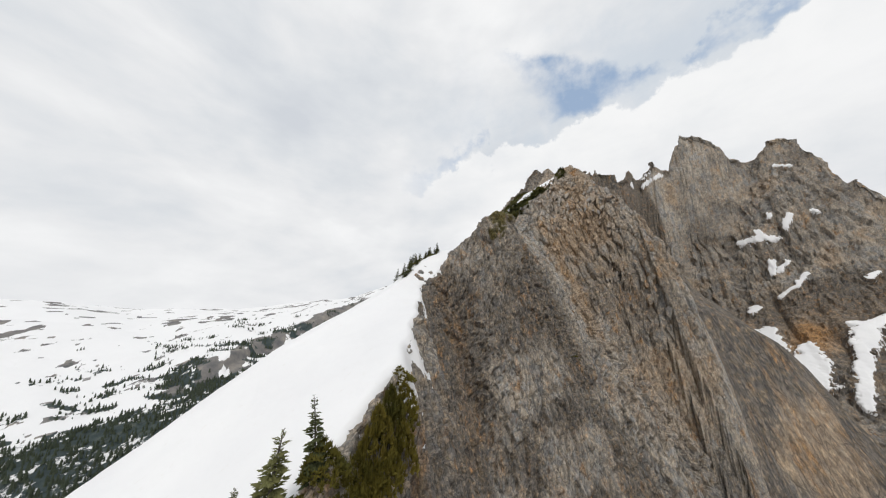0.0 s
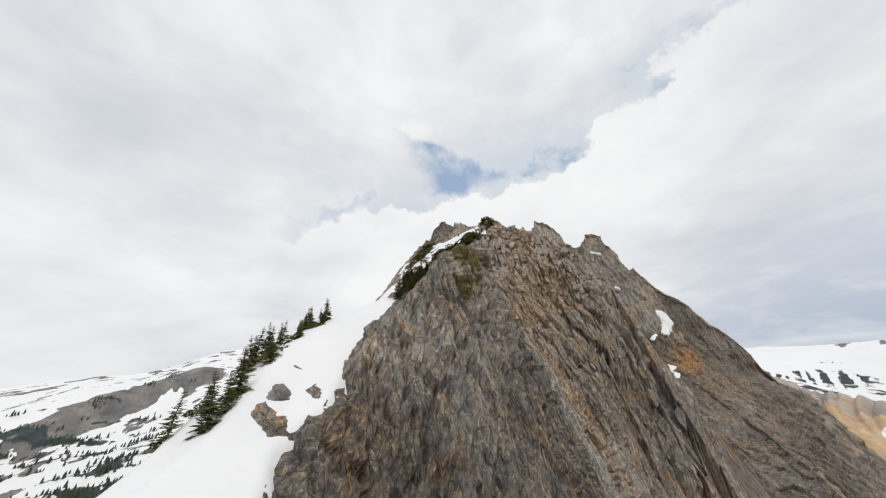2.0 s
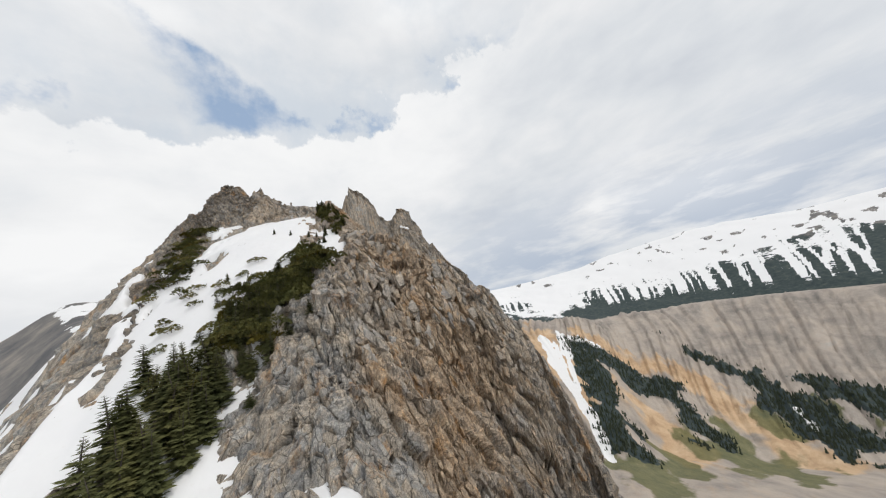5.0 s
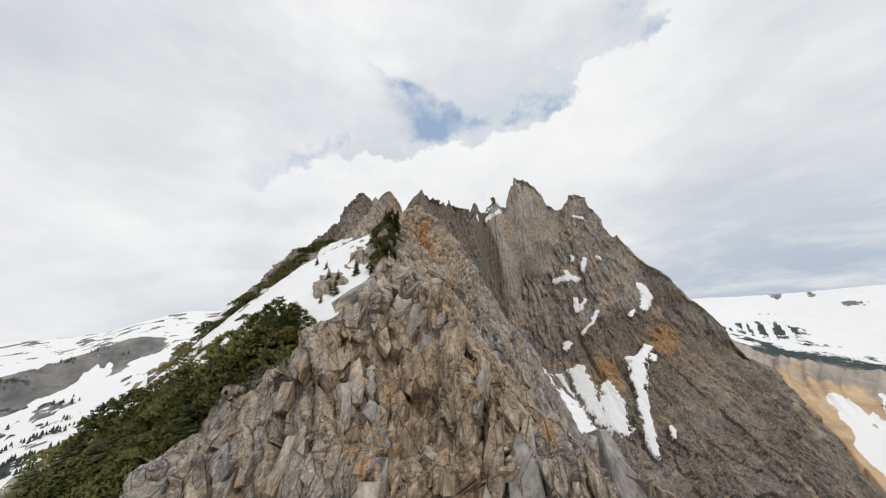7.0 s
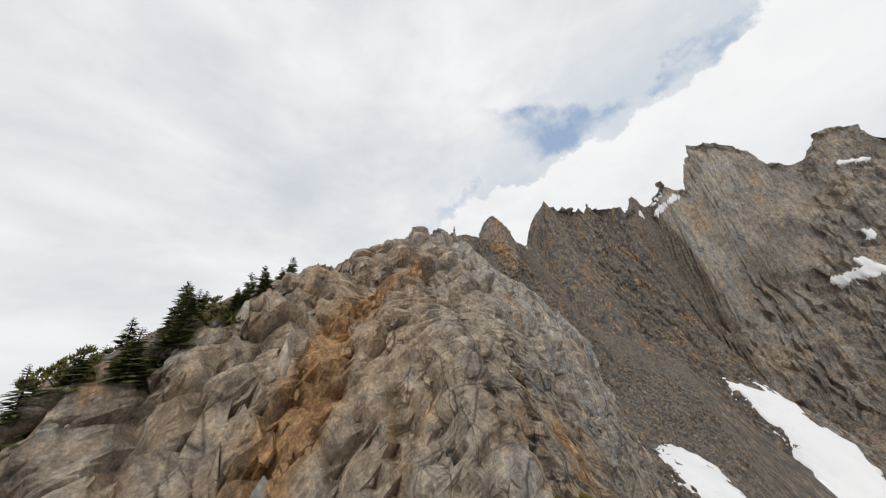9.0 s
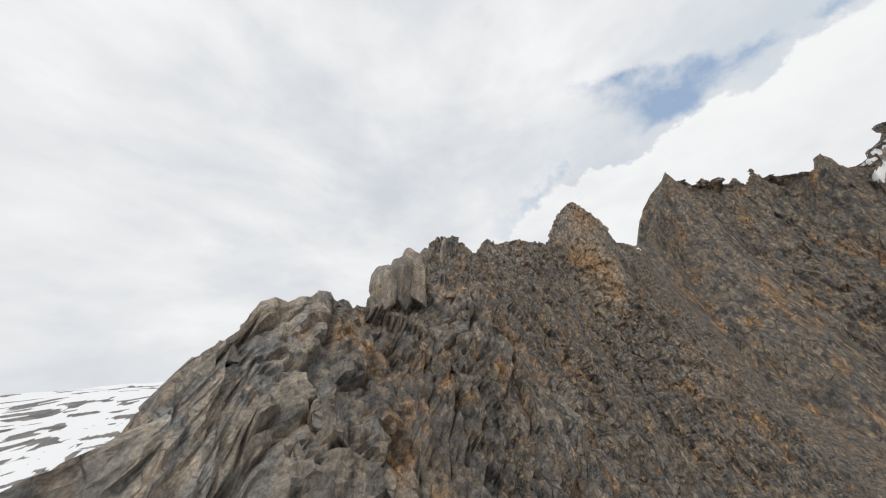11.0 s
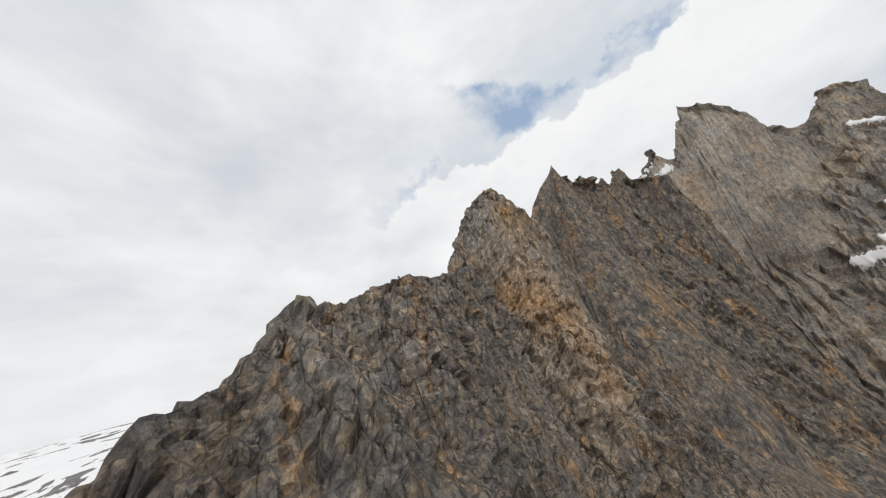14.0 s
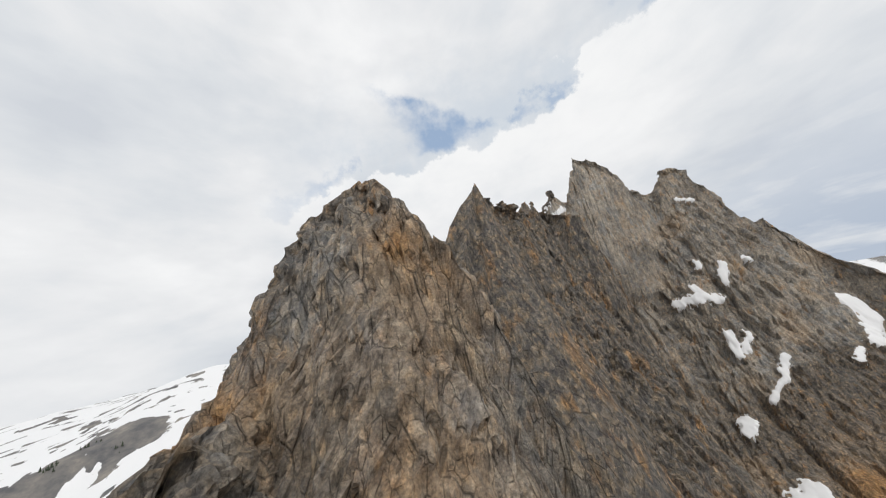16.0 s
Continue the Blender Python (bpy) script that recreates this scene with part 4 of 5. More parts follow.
def build_massif():
    xs = np.concatenate([np.arange(-140, -40, 3.0), np.arange(-40, 44, 0.55), np.arange(44, 112, 0.55), np.arange(112, 780, 2.3)])
    ys = np.concatenate([np.arange(-60, 402, 2.1), np.arange(402, 500, 0.55), np.arange(500, 1010, 2.3)])
    X, Y = np.meshgrid(xs, ys)
    H = ground(X, Y)
    n = surface_normals(H, xs, ys)
    cover = np.zeros(X.shape)
    strips = BOWL_SNOW + FOOT_SNOW + WALL_SNOW
    for p in strips:
        e = ground(np.array([float(p[0]), float(p[2])]), np.array([float(p[1]), float(p[3])]))
        m = (np.abs(X - 0.5 * (p[0] + p[2])) < 70) & (np.abs(Y - 0.5 * (p[1] + p[3])) < 70)
        cover[m] = np.maximum(cover[m], smooth(-0.35, 0.1, strip_depth(X[m], Y[m], H[m], p, e)))
    d, tone = massif_noise(X, Y, H, n)
    d = d * (1 - 0.85 * cover)
    P = np.stack([X, Y, H], -1) + n * d[..., None]
    keep = ~((X < 43.9) & (Y < 401))
    keep = keep[:-1, :-1] & keep[1:, 1:]
    keep &= ((H > far_ground(X, Y) - 22) | in_bowl(X, Y))[:-1, :-1]

    def spot(x0, y0, r):
        return np.exp(-(((X - x0) / r) ** 2 + ((Y - y0) / r) ** 2))

    tan = 0.30 * np.exp(-(((X - 262) / 50) ** 2 + ((H - 340) / 60) ** 2)) + 0.45 * np.exp(-(((X - 300) / 110) ** 2 + ((H + 5) / 45) ** 2)) + 0.30 * np.exp(-(((X - 190) / 40) ** 2 + ((H - 250) / 60) ** 2))
    tan = tan + 0.5 * np.exp(-(((X - 420) / 90) ** 2 + ((H + 40) / 60) ** 2))
    tan = tan + 0.6 * spot(130, 352, 34) + 0.6 * spot(284, 605, 34) + 0.6 * spot(426, 636, 42) + 0.25 * spot(60, 180, 50)
    wall = smooth(112, 84, X - 0.25 * (Y - 480)) * smooth(230, 330, Y)
    band = along(X, Y, H, [(144, 447, 7), (240, 640, -10), (327, 650, 20), (432, 660, 46), (470, 672, 62)], 24)
    dark = 1.4 * wall + 0.52 + 0.50 * smooth(330, 250, Y) + 0.85 * band + 0.7 * along(X, Y, H, [(340, 590, -30), (309, 549, -59), (270, 500, -80)], 26) + 0.3 * spot(250, 400, 60)
    ochre = fbm(X / 40, Y / 40, H / 40, 4, 153)
    tan = tan + 0.5 * smooth(0.14, 0.40, ochre)
    dark = dark * (0.9 + 0.7 * fbm(X / 60, Y / 60, H / 50, 3, 154)) * (1 - (0.7 - 0.3 * wall) * smooth(0.14, 0.40, ochre)) + 0.2 * smooth(60, -20, H)
    # the pale slab in the notch behind the dark wall, and bleached tops of the spires
    pale = along(X, Y, H, [(175, 776, 320), (165, 768, 275), (185, 754, 185)], 17) + 0.6 * along(X, Y, H, [(262, 790, 360), (250, 786, 320)], 22)
    dark = dark * (1 - np.clip(pale, 0, 1)) - 0.3 * pale
    tan = tan * (1 - 0.6 * np.clip(pale, 0, 1))
    tone = tone * (1 - 0.6 * np.clip(pale, 0, 1)) + 0.5 * np.clip(pale, 0, 1)
    green = 0.45 * along(X, Y, H, [(380, 785, 345), (410, 783, 345)], 26) + 0.3 * wall * smooth(175, 215, H)
    fleck = smooth(0.12, 0.40, fbm(X / 7, Y / 7, H / 14, 4, 159)) * wall
    rust = np.clip(0.46 * fleck + 0.75 * along(X, Y, H, [(284, 605, -30), (262, 575, -55)], 24) + 0.8 * along(X, Y, H, [(426, 636, 5), (400, 620, -10)], 26) + 0.5 * smooth(0.2, 0.45, ochre) * wall, 0, 1)
    v, f, z, r = compact(P.reshape(-1, 3), grid_faces(len(xs), len(ys), keep), np.stack([tan, dark, green, tone], -1).reshape(-1, 4), rust.reshape(-1))
    tagged(new("mountain_massif", mesh_from("mountain_massif", v, f, WALL, False, z, r)), "dark spired rock massif with streaked brown walls", "mountain", kind="structure")
    for p in strips:
        if p[0] > 44:
            snow_patch(P, n, xs, ys, p)
    gx, gy = np.meshgrid(RX, RY)
    low = np.stack([gx, gy, RZ], -1)
    for p in strips:
        if p[0] < 44:
            snow_patch(low, np.broadcast_to([0.5, 0.0, 0.87], low.shape), RX, RY, p)


def build_snow_slope():
    xs = np.arange(-130, 6, 0.6)
    ys = np.arange(-60, 438, 0.6)
    X, Y = np.meshgrid(xs, ys)
    wobble = 1.6 * fbm(X / 6, Y / 6, X * 0, 3, 81)
    Z = west_slope(X, Y) + 0.7 * fbm(X / 24, Y / 24, X * 0, 3, 83) + 0.10 * fbm(X / 3, Y / 3, X * 0, 2, 84) + 0.2
    past = X - (crest_x(Y) + wobble)
    past = past + np.interp(Y, [24, 36, 58, 72, 92, 110], [0.0, -0.6, -0.6, 1.6, 1.6, 0.0])
    Z = Z - 0.5 * smooth(-5, -1.5, past) - 1.5 * np.maximum(past + 1.5, 0) ** 1.4
    bare = fbm(X / 13, Y / 20, X * 0, 4, 85) - 0.5 * smooth(-42, -30, X) * smooth(158, 168, Y) * smooth(226, 212, Y) - 0.9 * np.exp(-(((X + 41) / 7) ** 2 + ((Y - 331) / 12) ** 2)) - 0.10 - 0.7 * smooth(178, 150, Y)
    Z = Z - 4.0 * smooth(-0.03, 0.10, bare)
    inside = (past < 4) & (X > rim_x(Y) - 55 + 5 * wobble) & (bare < 0.12)
    keep = inside[:-1, :-1] & inside[1:, :-1] & inside[:-1, 1:] & inside[1:, 1:]
    v, f = compact(np.stack([X, Y, Z], -1).reshape(-1, 3), grid_faces(len(xs), len(ys), keep))
    return tagged(new("snow_slope", mesh_from("snow_slope", v, f, SNOW, True)), "smooth white spring snow slope below the rock crest", "snow", kind="structure")


# the eastern valley side: woods, low scrub and ochre screes as runs of (bearing, range) with a half width
WOOD_RUNS = [((59.2, 1076), (60.7, 850), 34), ((60.7, 850), (62.3, 690), 30), ((62, 1045), (66, 1010), 36), ((66, 1050), (70.6, 1060), 40), ((70.6, 1060), (74.4, 900), 30), ((75.7, 1303), (81.3, 1234), 20), ((81.3, 1234), (84.3, 1107), 26),
             ((84.3, 1107), (88, 1000), 40), ((87.6, 1213), (92, 1150), 40)]
SCRUB_RUNS = [((75.6, 910), (78.5, 820), 55), ((63.2, 650), (64.6, 560), 30), ((80.9, 1056), (83, 1000), 24), ((85, 1110), (87, 1040), 40), ((68.5, 760), (70, 690), 22)]
OCHRE_RUNS = [((50, 1000), (56, 940), 70), ((60.5, 1126), (72.9, 1163), 34), ((72.9, 1163), (77.6, 1076), 40), ((77.6, 1076), (84, 930), 34), ((67.5, 900), (71.2, 791), 40), ((58.5, 900), (59.5, 760), 26)]
SNOW_RUNS = [((53.6, 1010), (55.3, 852), 16), ((55.3, 852), (58.2, 740), 13), ((58.2, 740), (59.2, 640), 8), ((57.3, 1090), (57.2, 960), 13), ((57.2, 960), (57.4, 820), 6), ((57.2, 1095), (62.6, 1087), 12), ((55.6, 1010), (56.2, 900), 6), ((84.5, 1105), (85.5, 1030), 5)]


def runs(X, Y, deg, r, items, ragged):
    """How deep a place lies inside any of the runs, 1 on the line and 0 at the edge."""
    best = np.full(X.shape, -3.0)
    for (a0, r0), (a1, r1), half in items:
        half = half * 1.35
        x0, y0 = FAR_EYE[0] + r0 * math.sin(radians(a0)), FAR_EYE[1] + r0 * math.cos(radians(a0))
        x1, y1 = FAR_EYE[0] + r1 * math.sin(radians(a1)), FAR_EYE[1] + r1 * math.cos(radians(a1))
        ux, uy = x1 - x0, y1 - y0
        s = np.clip(((X - x0) * ux + (Y - y0) * uy) / (ux * ux + uy * uy), 0, 1)
        best = np.maximum(best, 1 - np.hypot(X - x0 - s * ux, Y - y0 - s * uy) / half)
    return best + ragged * fbm(X / 38, Y / 38, X * 0, 4, 131)


def build_far():
    az = np.radians(np.concatenate([np.arange(-180, -95, 2.0), np.arange(-95, -12, 0.26), np.arange(-12, 40, 0.8), np.arange(40, 100, 0.18), np.arange(100, 180.1, 2.0)]))
    az[-1] = math.pi
    rr = np.geomspace(60, 4950, 380)
    A, Rr = np.meshgrid(az, rr)
    X, Y = FAR_EYE[0] + Rr * np.sin(A), FAR_EYE[1] + Rr * np.cos(A)
    H = far_ground(X, Y)
    near = (X > -150) & (X < 800) & (Y > -70) & (Y < 1020)
    G = ground(X, Y)
    H = np.where(near & ((G > H - 8) | in_bowl(X, Y)), np.minimum(H, G - np.where(in_bowl(X, Y), 50, 14)), H)
    deg = np.degrees(A)
    west = smooth(30, 20, deg)
    steep = surface_slope(H, A, Rr)
    # west: snow country with a wooded foot, a cliff line, and bare bands near its brow
    clump = fbm((X + 0.5 * Y) / 70, (Y - 0.5 * X) / 26, X * 0, 5, 103)
    foot = smooth(-54, -64, deg) * smooth(900, 800, Rr + 110 * fbm(X / 90, Y / 90, X * 0, 4, 104) - 3.0 * np.maximum(deg + 74, 0))
    wood_w = 0.72 * foot + 0.80 * smooth(0.10, 0.26, clump) * smooth(1600, 1000, Rr) * smooth(-40, -52, deg)
    gap = Rr - cliff_range(deg) - 40 * fbm(X / 130, Y / 130, X * 0, 3, 25)
    cliff = smooth(-95, -50, gap) * smooth(80, 30, gap) * smooth(-79, -74, deg) * smooth(-38, -43, deg)
    cliff = cliff * smooth(-0.35, -0.05, fbm(deg * 0.5, Rr / 300, X * 0, 4, 106))
    brow = smooth(1350, 1750, Rr) * smooth(0.16, 0.26, fbm(deg * 0.5, Rr / 60, X * 0, 5, 105))
    speck = smooth(0.28, 0.36, fbm(X / 34, Y / 34, X * 0, 4, 116)) * smooth(2400, 1600, Rr)
    crag = smooth(-34, -26, deg) * smooth(5, -8, deg)
    snow_w = 0.86 - 0.62 * np.clip(wood_w, 0, 1) - 0.85 * cliff - 0.70 * brow - 0.45 * speck - 0.28 * crag - 0.35 * smooth(0.75, 1.1, steep)
    # east: scree walls below, woods and a white range behind
    fall = fbm(deg * 1.4, Rr / 420, X * 0, 4, 107)
    finger = 0.6 * fbm(X / 320, Y / 320, X * 0, 4, 113) + 0.35 * fbm(X / 80, Y / 80, X * 0, 4, 108)
    path = smooth(0.04, 0.34, fbm(deg * 2.2 + 0.4 * fbm(X / 200, Y / 200, X * 0, 2, 115), Rr / 1800, X * 0, 4, 114)) * smooth(1950, 2500, Rr)
    line = np.interp(deg, [45, 55, 65, 75, 85, 95], [-150, -190, -165, -125, -95, -80])
    snow_e = 0.86 * smooth(-110, 110, H - line + 190 * finger) * smooth(1750, 2000, Rr)
    chute = smooth(-0.02, 0.22, fbm(deg * 2.6 + Rr / 260 + 1.6 * fbm(X / 300, Y / 300, X * 0, 3, 117), Rr / 2600, X * 0, 4, 118)) * smooth(1900, 2300, Rr) * smooth(-300, -170, H)
    snow_e = np.maximum(snow_e, np.maximum(0.54 * path, 0.80 * chute))
    snow_e = snow_e - 0.5 * smooth(0.24, 0.36, fbm(deg * 0.8, H / 40, X * 0, 5, 112)) * smooth(2700, 3000, Rr)
    wood_e = 0.80 * smooth(1750, 1950, Rr) * smooth(100, -50, H - line + 190 * finger)
    wood_e = np.maximum(wood_e, 0.95 * smooth(-0.05, 0.25, runs(X, Y, deg, Rr, WOOD_RUNS, 1.1)))
    scrub = (1 - west) * smooth(-0.5, 0.5, runs(X, Y, deg, Rr, SCRUB_RUNS, 1.3)) * (1 - 0.7 * np.clip(wood_e, 0, 1))
    snow_e = np.maximum(snow_e, 1.1 * smooth(-0.05, 0.2, runs(X, Y, deg, Rr, SNOW_RUNS, 0.7)))
    ochre = smooth(-0.5, 0.6, runs(X, Y, deg, Rr, OCHRE_RUNS, 1.4))
    tan = smooth(1950, 1750, Rr) * (0.30 + 0.16 * smooth(1250, 950, Rr) + 0.10 * fall + 0.7 * ochre)
    zone = np.stack([west * snow_w + (1 - west) * snow_e, west * np.clip(wood_w, 0, 1) + (1 - west) * wood_e, (1 - west) * tan, scrub], -1)
    me = mesh_from("ground", np.stack([X, Y, H], -1).reshape(-1, 3), grid_faces(len(az), len(rr)), FAR, True, zone.reshape(-1, 4))
    tagged(new("ground", me), "snowy ranges, scree walls and wooded valleys far below", "landscape", kind="structure")
    return A, Rr, X, Y, H, zone


def surface_slope(H, A, Rr):
    dr = np.gradient(H, axis=0) / np.gradient(Rr, axis=0)
    da = np.gradient(H, axis=1) / (np.gradient(A, axis=1) * Rr)
    return np.hypot(dr, da)


ridge, RX, RY, RZ = build_ridge()
build_massif()
build_snow_slope()
FAR_SURVEY = build_far()


# ---- plants ----
def part(name, me, parent, label=""):
    ob = new(name, me)
    ob.parent = parent
    if label:
        tagged(ob, label)
    return ob


def tube(path, radii, sides=6):
    """Vertices and triangles of a tapered stem along a path."""
    v, f = [], []
    for i, (p, r) in enumerate(zip(path, radii)):
        for s in range(sides):
            a = 2 * math.pi * s / sides
            v.append((p[0] + r * math.cos(a), p[1] + r * math.sin(a), p[2]))
        if i:
            b = (i - 1) * sides
            for s in range(sides):
                t = (s + 1) % sides
                f += [(b + s, b + t, b + sides + t), (b + s, b + sides + t, b + sides + s)]
    return v, f


def spray(v, f, base, ahead, side, up, length, width):
    """One feathered twig: a ridged leaf-shaped blade of four triangles."""
    i = len(v)
    mid = base + ahead * length * 0.45
    v += [base, mid + side * width + up * -0.12 * length, mid - side * width + up * -0.12 * length, base + ahead * length + up * -0.08 * length, mid + up * 0.05 * length]
    f += [(i, i + 1, i + 4), (i + 1, i + 3, i + 4), (i + 3, i + 2, i + 4), (i + 2, i, i + 4)]


def fir_meshes(seed, lean=0.0, sparse=0.0):
    """A narrow mountain fir, one metre tall: trunk and crown."""
    rnd = random.Random(seed)
    bend = [Vector((lean * (t * t), 0.3 * lean * t, t)) for t in (0, 0.2, 0.4, 0.6, 0.8, 0.93, 1.0)]
    tv, tf = tube(bend, [0.024, 0.020, 0.016, 0.012, 0.008, 0.004, 0.001])
    v, f = [], []
    levels = 24
    for k in range(levels):
        t = 0.06 + 0.92 * (k / (levels - 1))
        c = Vector((lean * t * t, 0.3 * lean * t, t))
        reach = (0.23 * (1 - t) ** 0.75 + 0.02) * rnd.uniform(0.75, 1.15)
        count = 9 if t < 0.75 else 6
        for b in range(count):
            if rnd.random() < sparse:
                continue
            a = 2 * math.pi * (b + rnd.random() * 0.8) / count + k
            r = reach * rnd.uniform(0.6, 1.2)
            out = Vector((math.cos(a), math.sin(a), 0))
            tip = Vector((0, 0, rnd.uniform(-0.35, 0.25) if t < 0.8 else rnd.uniform(0.1, 0.7)))
            way = (out + tip).normalized()
            side = way.cross(Vector((0, 0, 1))).normalized()
            up = side.cross(way)
            n = 3 if r > 0.06 else 2
            for j in range(n):
                p = c + way * r * (0.12 + 0.62 * j / n)
                for s in (-1, 1):
                    ah = (way * 0.7 + side * s * rnd.uniform(0.5, 0.9)).normalized()
                    spray(v, f, p, ah, ah.cross(up).normalized(), up, r * rnd.uniform(0.35, 0.66) * (1.1 - 0.2 * j), r * 0.10)
            spray(v, f, c + way * r * 0.55, way, side, up, r * 0.5, r * 0.14)
    return mesh_from("fir_trunk", tv, tf, BARK), mesh_from("fir_crown", [tuple(p) for p in v], f, FIR)


def shrub_meshes(seed, wide, material, clumps=120):
    """A low wind-clipped conifer shrub about one metre high: stems and foliage."""
    rnd = random.Random(seed)
    v, f, sv, sf = [], [], [], []
    for k in range(clumps):
        a, q = rnd.uniform(0, 2 * math.pi), math.sqrt(rnd.random())
        x, y = wide * q * math.cos(a), wide * q * math.sin(a)
        top = (1 - 0.75 * q ** 2.2) * (0.8 + 0.35 * math.sin(3.1 * x + seed) * math.cos(2.7 * y))
        z = top * (1 - 0.5 * rnd.random() ** 2.5)
        c = Vector((x, y, max(z, 0.05)))
        grow = (Vector((x, y, 0)) * (0.6 / wide) + Vector((rnd.uniform(-0.4, 0.4), rnd.uniform(-0.4, 0.4), 0.75))).normalized()
        for b in range(11):
            w = (grow + Vector((rnd.gauss(0, 0.55), rnd.gauss(0, 0.55), rnd.gauss(0, 0.4)))).normalized()
            s = w.cross(Vector((0.2, 0.3, 1))).normalized()
            spray(v, f, c, w, s, s.cross(w), rnd.uniform(0.10, 0.22), 0.030)
    for k in range(7):
        a = k * 0.9 + seed
        end = Vector((wide * 0.6 * math.cos(a), wide * 0.6 * math.sin(a), 0.55))
        path = [end * t + Vector((0, 0, -0.25 * (1 - t))) for t in (0, 0.4, 0.75, 1)]
        tv, tf = tube(path, [0.04, 0.03, 0.02, 0.008], 5)
        sf += [tuple(i + len(sv) for i in q) for q in tf]
        sv += tv
    return mesh_from("shrub_stems", sv, sf, BARK), mesh_from("shrub_foliage", [tuple(p) for p in v], f, material)


YELLOW = leaf_material("yellow_green_needles", [(0.3, (0.06, 0.060, 0.012)), (0.55, (0.125, 0.105, 0.018)), (0.8, (0.20, 0.155, 0.032))])
FAR_FIR = leaf_material("dark_spruce", [(0.3, (0.034, 0.046, 0.036)), (0.55, (0.056, 0.070, 0.046)), (0.8, (0.09, 0.10, 0.058))])
FIR_KINDS = [fir_meshes(3), fir_meshes(7, 0.05, 0.12), fir_meshes(11, -0.06, 0.25), fir_meshes(19, 0.10, 0.35)]
SHRUB_KINDS = [shrub_meshes(2, 1.1, SHRUB, 150), shrub_meshes(5, 1.5, SHRUB, 220), shrub_meshes(9, 0.8, SHRUB, 110)]
GOLD_KINDS = [shrub_meshes(13, 0.8, YELLOW, 150), shrub_meshes(17, 1.1, YELLOW, 200)]


def stand_z(x, y):
    """The surface under a plant: the rock as it lies, or the snow over it."""
    i = int(np.clip(np.searchsorted(RX, x), 1, len(RX) - 1))
    j = int(np.clip(np.searchsorted(RY, y), 1, len(RY) - 1))
    rock = float(RZ[j - 1:j + 1, i - 1:i + 1].mean())
    xa, ya = np.array([x]), np.array([y])
    snow = float(west_slope(xa, ya)[0]) if x < float(crest_x(ya)[0]) else -1e3
    return max(rock, snow)


FIRST = {}


def plant(kind, meshes, x, y, tall, wide, turn, label, category, group):
    key = (kind, id(meshes[1]))
    z = stand_z(x, y) - 0.06 * tall - 0.15
    m = Matrix.Translation((x, y, z)) @ Matrix.Rotation(turn, 4, "Z") @ Matrix.Diagonal((wide, wide, tall, 1))
    if key in FIRST:
        ob = copy_thing(FIRST[key], pose(0, 0, 0))
        ob.matrix_basis = m
    else:
        ob = new(kind, None)
        part("trunk" if kind == "fir_tree" else "stems", meshes[0], ob)
        part("crown" if kind == "fir_tree" else "foliage", meshes[1], ob)
        ob.matrix_basis = m
        FIRST[key] = ob
    ob["label"] = label
    return tagged(ob, label, category, group)


def fir(x, y, tall, rnd, slim=1.0, where="on the snowy rim"):
    m = FIR_KINDS[rnd.randrange(len(FIR_KINDS))]
    size = "tall" if tall > 6.5 else "small" if tall < 4 else "narrow"
    plant("fir_tree", m, x, y, tall, tall * slim * rnd.uniform(0.9, 1.2), rnd.uniform(0, 6.28), f"{size} dark green mountain fir {where}", "fir tree", "mountain firs")


def shrub(x, y, tall, wide, rnd, gold=False, where="among the rocks"):
    kinds = GOLD_KINDS if gold else SHRUB_KINDS
    m = kinds[rnd.randrange(len(kinds))]
    word = "yellow-green wind-clipped conifer shrub" if gold else "dense dark green conifer shrub"
    plant("shrub", m, x, y, tall, wide, rnd.uniform(0, 6.28), f"{word} {where}", "shrub", "mountain shrubs")


